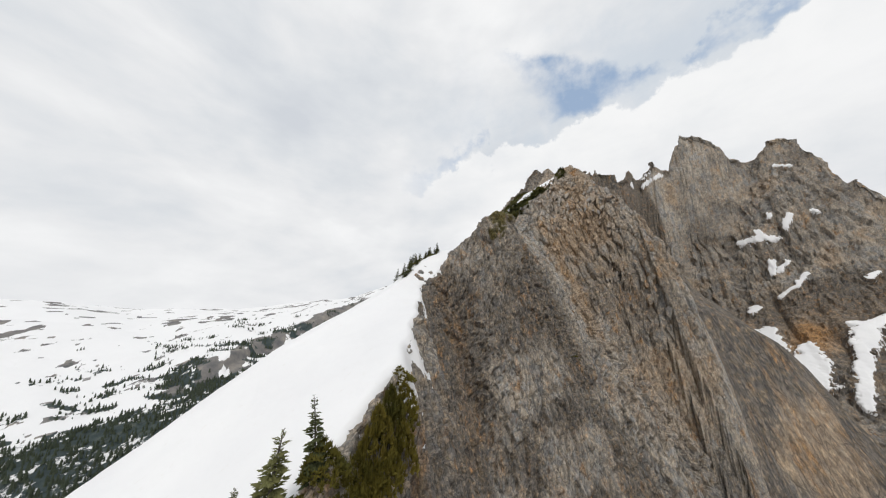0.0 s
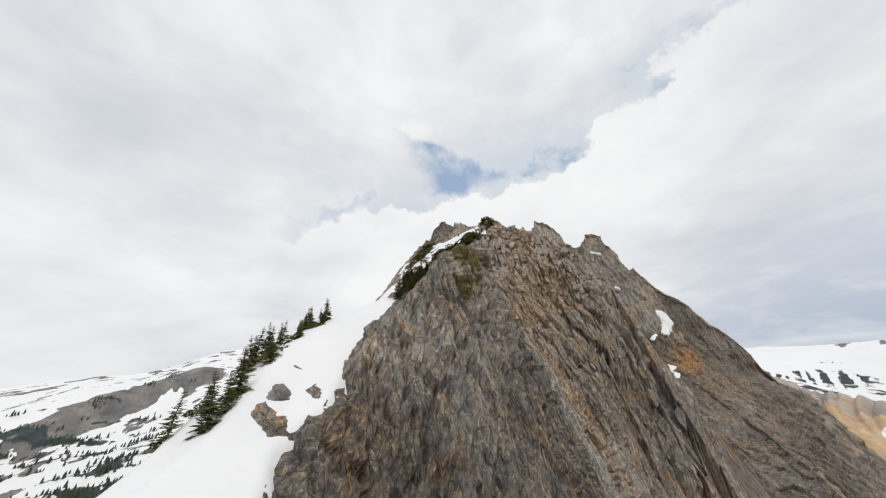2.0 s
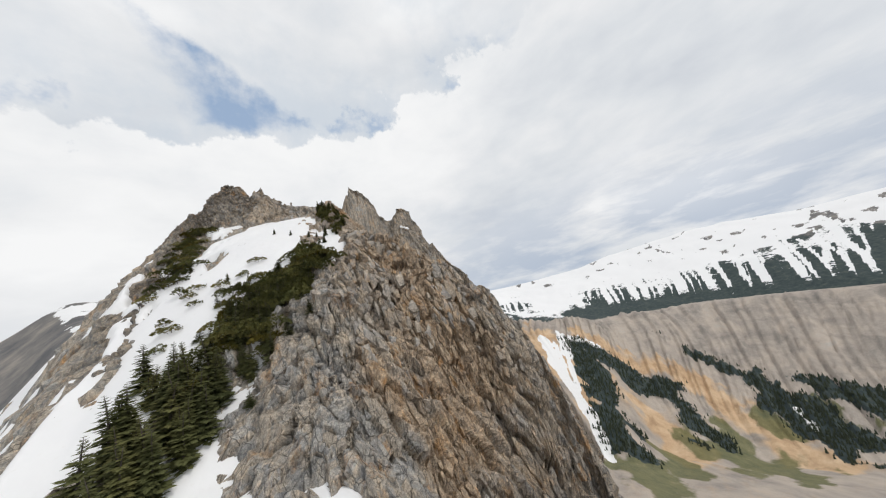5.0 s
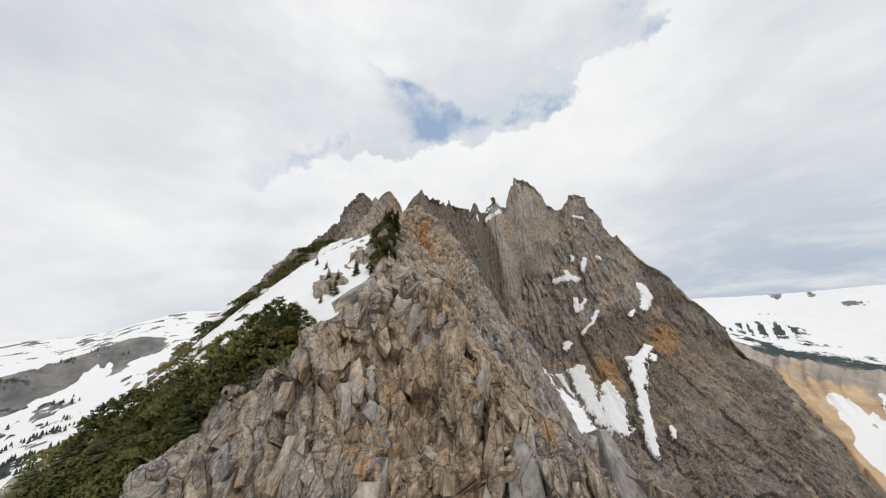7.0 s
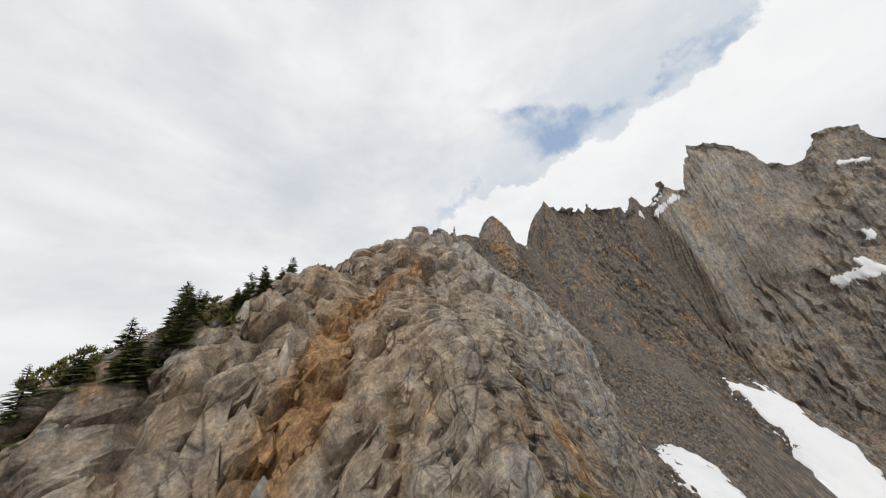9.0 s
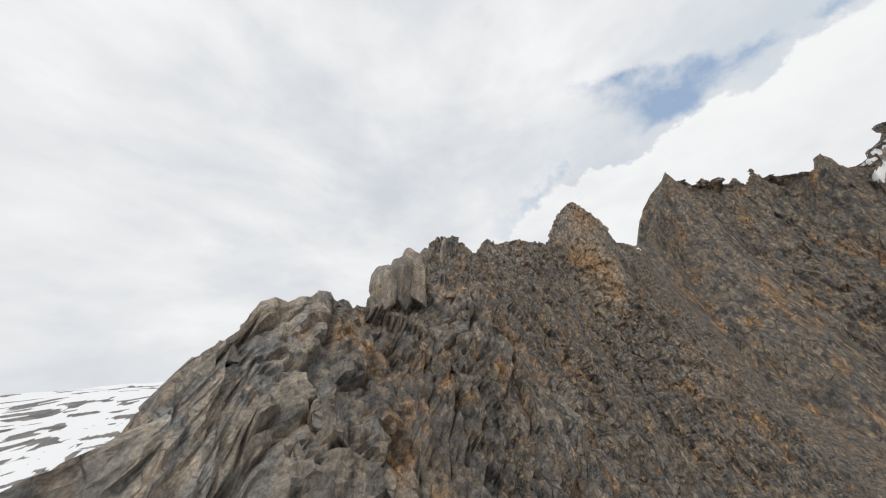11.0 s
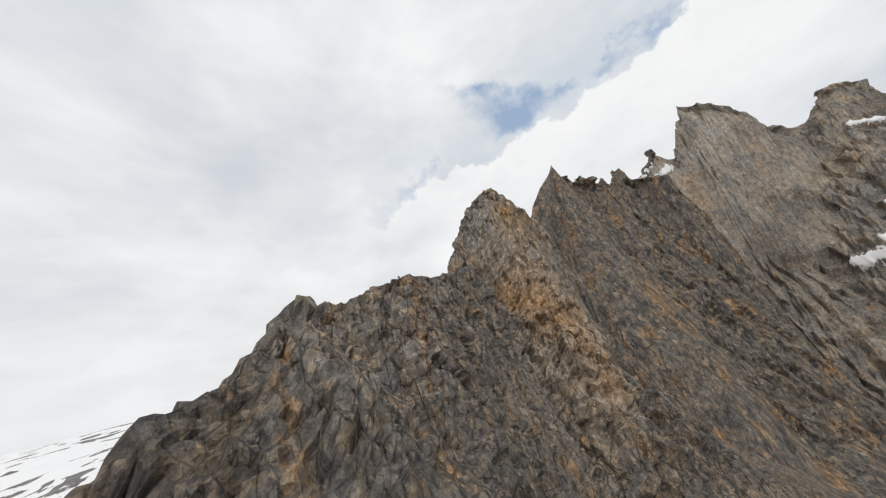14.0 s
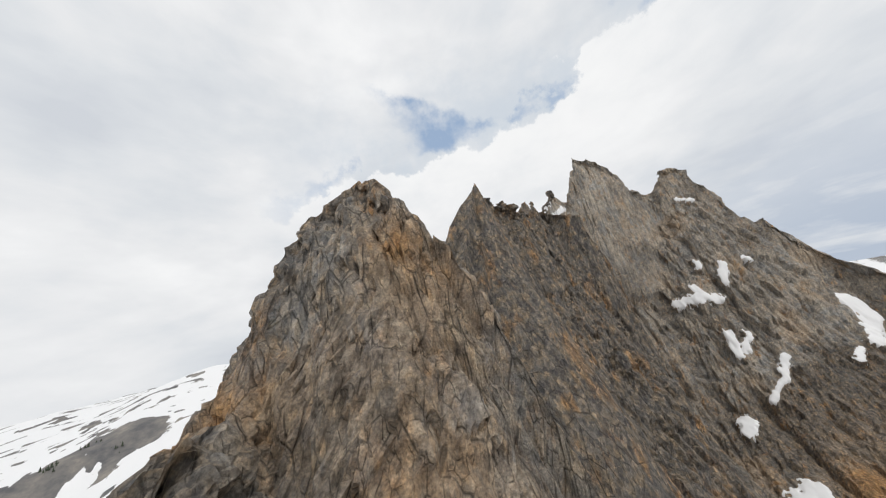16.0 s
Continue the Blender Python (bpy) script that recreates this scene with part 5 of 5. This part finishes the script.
def build_plants():
    rnd = random.Random(41)
    # by the start: two firs and a bank of golden shrubs against the rock
    fir(-20.6, 13.6, 7.2, rnd, 1.15, "by the snow edge")
    fir(-20.2, 17.0, 6.6, rnd, 0.8, "by the snow edge")
    fir(-22.0, 12.0, 5.0, rnd, 1.0, "by the snow edge")
    for x, y, t in ((-18.6, 17.6, 2.4), (-17.8, 15.6, 2.2), (-17.2, 21.5, 4.2), (-18.2, 24.5, 4.8), (-19.2, 27.2, 4.0), (-20.0, 29.4, 3.0), (-16.6, 19.4, 3.6), (-18.0, 22.4, 4.2), (-17.0, 25.2, 4.4), (-21.2, 31.0, 1.6)):
        shrub(x - 0.9, y, 1.15 * t, 2.1 + 0.3 * rnd.random(), rnd, True, "against the cliff foot")
    # the tree line on the western rim
    for y0, y1, n in ((77, 82, 5), (86, 91, 6), (94, 99, 6), (103, 111, 9)):
        for k in range(n):
            y = y0 + (y1 - y0) * (k + rnd.random()) / n
            fir(float(rim_x(y)) + rnd.uniform(-5.5, -0.8), y, rnd.uniform(3.2, 6.2), rnd, 1.0, "on the snowy rim")
        for k in range(n // 2):
            y = y0 + (y1 - y0) * rnd.random()
            shrub(float(rim_x(y)) + rnd.uniform(-5.0, -1.2), y, 1.2, 1.4, rnd, False, "under the firs")
    # firs and scrub on the shoulder west of the buttress
    for k in range(40):
        t = rnd.random() ** 1.3
        fir(-50 + 17 * t + rnd.uniform(-3, 2), 152 + 9 * t + rnd.uniform(-2.5, 6), rnd.uniform(7.0, 11.0) * (1 - 0.45 * t), rnd, 1.15, "on the wooded shoulder")
    for k in range(200):
        t = rnd.random() ** 0.55
        cx, cy = np.interp(t, [0, 0.4, 0.8, 1.0], [-46, -34, -25, -18.5]), np.interp(t, [0, 0.4, 0.8, 1.0], [159, 164, 168, 172.5])
        spread = np.interp(t, [0, 0.5, 1.0], [8.6, 7.4, 4.4])
        x, y = cx + rnd.gauss(0, 0.5) * spread - 1.0, cy + rnd.gauss(0, 0.5) * spread
        s = rnd.uniform(1.2, 2.0) * (0.95 + 0.25 * t)
        if k % 5 < 2:
            shrub(x, y + 1.8, 1.5 * s, 1.6 * s, rnd, rnd.random() < 0.12, "on the wooded shoulder")
        else:
            fir(float(x), float(y) + 1.8, rnd.uniform(2.0, 4.6), rnd, 1.6, "on the wooded shoulder")
    for k in range(75):
        t = rnd.uniform(0.30, 1.0)
        x, y = np.interp(t, [0.35, 0.8, 1.0], [-36, -25, -19]) + rnd.uniform(-3.5, 1), np.interp(t, [0.35, 0.8, 1.0], [164, 168, 172]) + rnd.uniform(-1.5, 4)
        fir(float(x), float(y), rnd.uniform(3.6, 6.4) * (1.15 - 0.35 * t), rnd, 1.3, "among the shoulder scrub")
    for k in range(20):
        t = rnd.random()
        fir(-50 + 9 * t + rnd.uniform(-1.5, 1.5), 166 - 8 * t + rnd.uniform(-3.5, 3), rnd.uniform(5.0, 9.0), rnd, 1.2, "at the foot of the wooded shoulder")
    for k in range(16):
        x, y = rnd.uniform(-50, -26), rnd.uniform(172, 196)
        s = rnd.uniform(0.8, 1.6)
        shrub(x, y, 1.4 * s, 1.6 * s, rnd, False, "breaking through the snow")
    for x, y, t in ((-17.5, 187, 2.6), (-21, 195, 2.2), (-38, 186, 2.6), (-40, 176, 3.2), (-34, 178, 2.8), (-25, 200, 2.2), (-12.5, 187, 3.6), (-15.5, 186, 2.2), (-36, 170, 4.0), (-31, 171, 3.6), (-27, 173, 3.4)):
        fir(x, y, t, rnd, 1.1, "standing alone in snow")
    # the cluster on the western side of the crest
    for k in range(14):
        y = rnd.uniform(191, 205)
        fir(float(crest_x(y)) - rnd.uniform(1.2, 3.2), y, rnd.uniform(2.8, 4.6), rnd, 1.35, "clustered below the rock crest")
    for k in range(34):
        y = 186 + 16 * rnd.random()
        fir(float(crest_x(y)) + rnd.uniform(-2.0, 0.3 + 0.04 * (202 - y)), y, rnd.uniform(1.6, 3.0), rnd, 1.45, "rooted among the crest blocks")
    for k in range(30):
        y = rnd.uniform(186, 200)
        shrub(float(crest_x(y)) - rnd.uniform(0.8, 3.5), y, rnd.uniform(1.5, 2.5), rnd.uniform(1.3, 2.0), rnd, rnd.random() < 0.12, "below the rock crest")
    for x, y, t in ((-14.5, 182, 3.4), (-15.6, 183, 2.6), (-16.5, 181, 2.2)):
        fir(x, y, t, rnd, 1.0, "standing alone in snow")
    fir(-9.5, 185.5, 3.0, rnd, 1.0, "standing alone by the crest")
    # scrub on the upper rib
    for k in range(60):
        y = rnd.uniform(203, 262)
        s = rnd.uniform(0.9, 1.7)
        shrub(float(rim_x(y)) + rnd.uniform(2, 12), y, 1.5 * s, 1.7 * s, rnd, rnd.random() < 0.15, "on the upper rock rib")
    for k in range(10):
        y = rnd.uniform(205, 250)
        fir(float(rim_x(y)) + rnd.uniform(4, 13), y, rnd.uniform(2.5, 4.5), rnd, 1.2, "on the upper rock rib")
    # tufts on the eastern face
    for x, y in ((13.0, 203.5), (12.2, 205.5), (-5.5, 109.5), (-5.0, 111.5)):
        shrub(x, y, 0.7, 1.0, rnd, True, "in a crack of the face")


def build_far_woods():
    """Woods on the far valley sides: many small spires."""
    A, Rr, X, Y, H, zone = FAR_SURVEY
    rng = np.random.default_rng(5)
    k = 5
    steps = np.arange(k) * 2 * math.pi / k
    unit = np.concatenate([np.stack([0.20 * np.cos(steps), 0.20 * np.sin(steps), np.full(k, 0.05)], -1), [[0, 0, 0.62]], np.stack([0.13 * np.cos(steps + 0.6), 0.13 * np.sin(steps + 0.6), np.full(k, 0.42)], -1), [[0, 0, 1.0]]])
    tri = [(i, (i + 1) % k, k) for i in range(k)] + [(k + 1 + i, k + 1 + (i + 1) % k, 2 * k + 1) for i in range(k)]
    tri = np.array(tri)
    deg = np.degrees(A)
    seen = ((deg > -92) & (deg < -30)) | ((deg > 42) & (deg < 100))
    wood = zone[..., 1] + 0.7 * fbm(X / 45, Y / 45, X * 0, 3, 121)
    area = Rr ** 2
    chance = np.where(seen & (wood > 0.50) & (Rr > 480) & (Rr < 1600), area ** 0.85, 0).ravel()
    chance = np.cumsum(chance / chance.sum())
    pick = np.searchsorted(chance, rng.random(9000)).clip(0, chance.size - 1)
    x, y = X.ravel()[pick] + rng.normal(0, 7, pick.size), Y.ravel()[pick] + rng.normal(0, 7, pick.size)
    z = H.ravel()[pick] - 1.5
    tall = rng.uniform(5, 13, pick.size)
    verts = unit[None] * tall[:, None, None] * np.array([1.25, 1.25, 1])[None, None] + np.stack([x, y, z], -1)[:, None]
    faces = (tri[None] + (np.arange(pick.size) * len(unit))[:, None, None]).reshape(-1, 3)
    me = mesh_from("far_woods", verts.reshape(-1, 3), faces, FAR_FIR)
    tagged(new("far_woods", me), "dark conifer woods on the far valley sides", "woods", kind="stuff")


build_plants()
build_far_woods()


# ---- slabs and blocks of the ridge ----
def block_shape(rnd, sides=5):
    """A broken slab about one metre long (y): a flat jointed plate with sharp corners and a chipped rim."""
    ang = [2 * math.pi * (i + rnd.uniform(-0.36, 0.36)) / sides for i in range(sides)]
    ring = []
    for a in ang:
        c, q = math.cos(a), math.sin(a)
        box = 1 / max(abs(c), abs(q)) ** 0.75
        ring.append((0.30 * c * box * rnd.uniform(0.8, 1.1), 0.48 * q * box * rnd.uniform(0.8, 1.12)))
    tx, ty = rnd.uniform(-0.3, 0.3), rnd.uniform(-0.2, 0.2)
    low = [(x * 1.05, y * 1.04, -0.5) for x, y in ring]
    mid = [(x, y, 0.12 + tx * x + ty * y) for x, y in ring]
    top = [(x * 0.93 + rnd.uniform(-0.015, 0.015), y * 0.95 + rnd.uniform(-0.015, 0.015), 0.17 + 1.2 * (tx * x + ty * y)) for x, y in ring]
    v = low + mid + top
    f = []
    for i in range(sides):
        j = (i + 1) % sides
        for b in (0, sides):
            f += [(b + i, b + j, b + sides + j), (b + i, b + sides + j, b + sides + i)]
    for i in range(1, sides - 1):
        f.append((2 * sides, 2 * sides + i, 2 * sides + i + 1))
    return np.array(v), np.array(f)


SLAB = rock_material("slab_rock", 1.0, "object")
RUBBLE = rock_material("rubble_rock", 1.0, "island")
SHAPES = [block_shape(random.Random(100 + i), 4 + i % 3) for i in range(15)]


def block_frames(rng, xs, ys, size, lean):
    """Poses for blocks: long axis up the slope, face along the surface."""
    e = 1.2
    h = ground(xs, ys)
    gx, gy = (ground(xs + e, ys) - ground(xs - e, ys)) / (2 * e), (ground(xs, ys + e) - ground(xs, ys - e)) / (2 * e)
    n = np.stack([-gx, -gy, np.ones_like(h)], -1)
    n /= np.linalg.norm(n, axis=-1, keepdims=True)
    n = n + rng.normal(0, 0.11, n.shape)
    n /= np.linalg.norm(n, axis=-1, keepdims=True)
    up = np.stack([gx, gy, gx * gx + gy * gy], -1) + np.array([lean, 0.1, 0.35])
    up = up + rng.normal(0, 0.18, up.shape)
    up -= n * (up * n).sum(-1, keepdims=True)
    up /= np.linalg.norm(up, axis=-1, keepdims=True)
    side = np.cross(up, n)
    i = np.clip(np.searchsorted(RX, xs), 1, len(RX) - 1)
    j = np.clip(np.searchsorted(RY, ys), 1, len(RY) - 1)
    low = np.minimum(np.minimum(RZ[j, i], RZ[j - 1, i]), np.minimum(RZ[j, i - 1], RZ[j - 1, i - 1]))
    place = np.stack([xs, ys, 0.5 * (low + RZ[j, i])], -1)
    size = size * (0.45 + 0.55 * smooth(-1, 4, xs - crest_x(ys)))
    place = place + n * (0.03 * size)[:, None]
    size = size * np.clip(rng.lognormal(0.0, 0.35, len(xs)), 0.5, 1.6)
    long_ = size * rng.uniform(0.9, 2.2, len(xs))
    wide = size * rng.uniform(0.6, 1.4, len(xs))
    thick = size * rng.uniform(0.4, 0.9, len(xs))
    return place, side * wide[:, None], up * long_[:, None], n * thick[:, None]


def scatter(rng, n, x0, x1, y0, y1, east_only=True):
    xs, ys = rng.uniform(x0, x1, n), rng.uniform(y0, y1, n)
    if east_only:
        ok = xs > crest_x(ys) - np.where(ys < 125, -1.0, 1.5)
        xs, ys = xs[ok], ys[ok]
    return xs, ys


def build_blocks():
    rng = np.random.default_rng(77)
    meshes = []
    for v, f in SHAPES:
        me = mesh_from("rock_slab", v, f, SLAB)
        meshes.append(me)
    # the slabs that the path passes nearest: pieces of their own on the buttress crest
    xs, ys = scatter(rng, 700, -20, 16, 150, 200)
    xs, ys = xs[:300], ys[:300]
    place, sx, sy, sz = block_frames(rng, xs, ys, 2.3, 0.25)
    for i in range(len(xs)):
        ob = new("rock_slab", meshes[i % len(meshes)])
        m = Matrix.Identity(4)
        m.col[0][:3], m.col[1][:3], m.col[2][:3], m.col[3][:3] = sx[i], sy[i], sz[i], place[i]
        ob.parent = ridge
        ob.matrix_basis = m
    # the joined rest
    fields = [
        (1000, -24, 30, 136, 196, 1.9, 0.25), (700, -24, 24, 140, 216, 0.8, 0.25), (160, -46, -12, 56, 112, 1.2, 0.1), (240, -46, 0, 50, 125, 0.6, 0.1), (300, -26, 40, 112, 150, 1.3, 0.3),
        (700, -40, 6, 236, 328, 1.3, 0.35), (1100, -44, 0, 240, 345, 0.65, 0.35), (140, -11, 14, 184, 217, 1.2, 0.25), (300, -8, 14, 194, 217, 0.5, 0.25), (350, -12, 14, 160, 216, 0.5, 0.2),
    ]
    V, F, at = [], [], 0
    # upright teeth along the upper crest
    ys = np.concatenate([rng.uniform(274, 292, 22), rng.uniform(299, 334, 26), rng.uniform(205, 222, 12)])
    xs = crest_x(ys) + rng.normal(0.4, 0.9, len(ys))
    place, sx, sy, sz = block_frames(rng, xs, ys, 1.0, 0.3)
    tall = rng.uniform(0.45, 1.0, len(ys)) ** 1.6 + 0.3
    for i in range(len(xs)):
        v, f = SHAPES[int(rng.integers(len(SHAPES)))]
        up = Vector((rng.normal(0.1, 0.25), rng.normal(0.1, 0.25), 1)).normalized()
        a = Vector((math.cos(i * 2.4), math.sin(i * 2.4), 0)).cross(up).normalized()
        b = up.cross(a)
        taper = 1 - 0.55 * np.clip(v[:, 1:2] + 0.1, 0, 1)
        V.append(v[:, :1] * taper * (np.array(a) * tall[i] * rng.uniform(0.7, 1.3)) + v[:, 1:2] * (np.array(up) * tall[i] * 2.0) + v[:, 2:] * taper * (np.array(b) * tall[i] * rng.uniform(0.5, 0.9)) + place[i])
        F.append(f + at)
        at += len(v)
    for n, x0, x1, y0, y1, size, lean in fields:
        xs, ys = scatter(rng, n, x0, x1, y0, y1)
        place, sx, sy, sz = block_frames(rng, xs, ys, size, lean)
        for i in range(len(xs)):
            v, f = SHAPES[int(rng.integers(len(SHAPES)))]
            V.append(v[:, :1] * sx[i] + v[:, 1:2] * sy[i] + v[:, 2:] * sz[i] + place[i])
            F.append(f + at)
            at += len(v)
    V, F = np.concatenate(V), np.concatenate(F)
    zone, rust = near_zone(V[:, 0], V[:, 1], V[:, 2])
    me = mesh_from("loose_slabs", V, F, RUBBLE, False, zone, rust)
    ob = tagged(new("loose_slabs", me), "broken grey and tan slabs lying along the ridge", "rocks", kind="stuff")
    for me in meshes:
        a = me.color_attributes.new("zone", "FLOAT_COLOR", "POINT")
        a.data.foreach_set("color", np.tile([0.34, 0.0, 0.0, 0.5], len(me.vertices)).astype(np.float32))


build_blocks()


# ---- great boulders standing on the upper crest ----
def boulder(x, y, z, half, lean, turn, seed, tan, label):
    """A weathered block, its faces cut by a few flat joints and its corners rounded."""
    rng = np.random.default_rng(seed)
    n = 26
    a = np.linspace(-1, 1, n)
    U, W = np.meshgrid(a, a)
    one = np.ones_like(U)
    V, F = [], []
    for k, side in enumerate(((one, U, W), (-one, -U, W), (-U, one, W), (U, -one, W), (U, W, one), (U, -W, -one))):
        V.append(np.stack(side, -1).reshape(-1, 3))
        F.append(grid_faces(n, n) + k * n * n)
    p, f = np.concatenate(V), np.concatenate(F)
    p, back = np.unique(np.round(p, 4), axis=0, return_inverse=True)
    f = back.reshape(-1)[f]
    p = p / (np.abs(p) ** 5).sum(-1, keepdims=True) ** 0.2
    for k in range(9):
        d = rng.normal(0, 1, 3) * (1, 1, 0.8)
        d /= np.linalg.norm(d)
        past = np.maximum(p @ d - rng.uniform(0.62, 0.96), 0)
        p = p - past[:, None] * d * 0.85
    p[:, :2] *= (1 - 0.28 * np.clip(p[:, 2:], -0.2, 1) ** 2)
    p = p * np.array(half)
    p[:, 0] += lean[0] * p[:, 2]
    p[:, 1] += lean[1] * p[:, 2]
    rough = 0.22 * fbm(p[:, 0] / 1.6 + seed, p[:, 1] / 1.6, p[:, 2] / 2.4, 3, 171) + 0.05 * fbm(p[:, 0] / 0.4, p[:, 1] / 0.4, p[:, 2] / 0.4 + seed, 3, 172)
    p = p * (1 + (rough / np.maximum(np.linalg.norm(p, axis=-1), 0.5)))[:, None]
    zone = np.tile([tan, 0.42, 0.0, 0.5], (len(p), 1))
    me = mesh_from("boulder", p, f, SLAB, False, zone)
    me.attributes.new("stout", "FLOAT", "POINT").data.foreach_set("value", np.full(len(p), 0.85, np.float32))
    ob = new("boulder", me)
    ob.location, ob.rotation_euler = (x, y, z), (0, 0, radians(turn))
    return tagged(ob, label, "boulder", "crest boulders")


boulder(-23.2, 266.2, 127.9, (1.7, 1.6, 4.3), (-0.10, 0.12), 20, 3, 0.42, "tall pointed grey-tan boulder standing on the crest")
boulder(-23.4, 264.2, 126.6, (2.0, 1.8, 3.7), (-0.10, 0.18), 10, 5, 0.38, "rounded tan-grey boulder leaning on the tall one")
boulder(-23.6, 261.9, 125.6, (1.6, 1.4, 3.3), (-0.05, 0.22), 30, 8, 0.36, "blunt tan-grey boulder at the edge of the snow")
boulder(-22.0, 271.2, 126.0, (0.9, 0.6, 0.5), (0.0, 0.0), 40, 11, 0.75, "pale tan block fallen among the slabs")
boulder(-24.0, 268.6, 127.8, (0.8, 0.6, 0.55), (0.0, 0.0), -20, 12, 0.65, "pale tan block fallen among the slabs")
boulder(-26.3, 29.0, -11.0, (2.8, 1.0, 0.9), (0.1, 0.0), 50, 21, 0.15, "long grey slab half buried in the snow edge")
boulder(-24.9, 24.5, -12.6, (1.2, 0.8, 0.7), (0.0, 0.0), 70, 22, 0.10, "grey block half buried in the snow edge")
boulder(-30.6, 41.5, -5.6, (2.2, 1.5, 1.1), (0.0, 0.1), 30, 23, 0.35, "tan-grey ledge block breaking through the snow edge")
boulder(-27.6, 36.0, -7.6, (1.7, 1.1, 0.9), (0.0, 0.1), 55, 24, 0.25, "grey ledge block breaking through the snow edge")
boulder(-21.8, 270.0, 132.2, (0.45, 0.4, 2.0), (0.12, 0.1), 15, 27, 0.3, "thin leaning grey rock pillar on the crest")
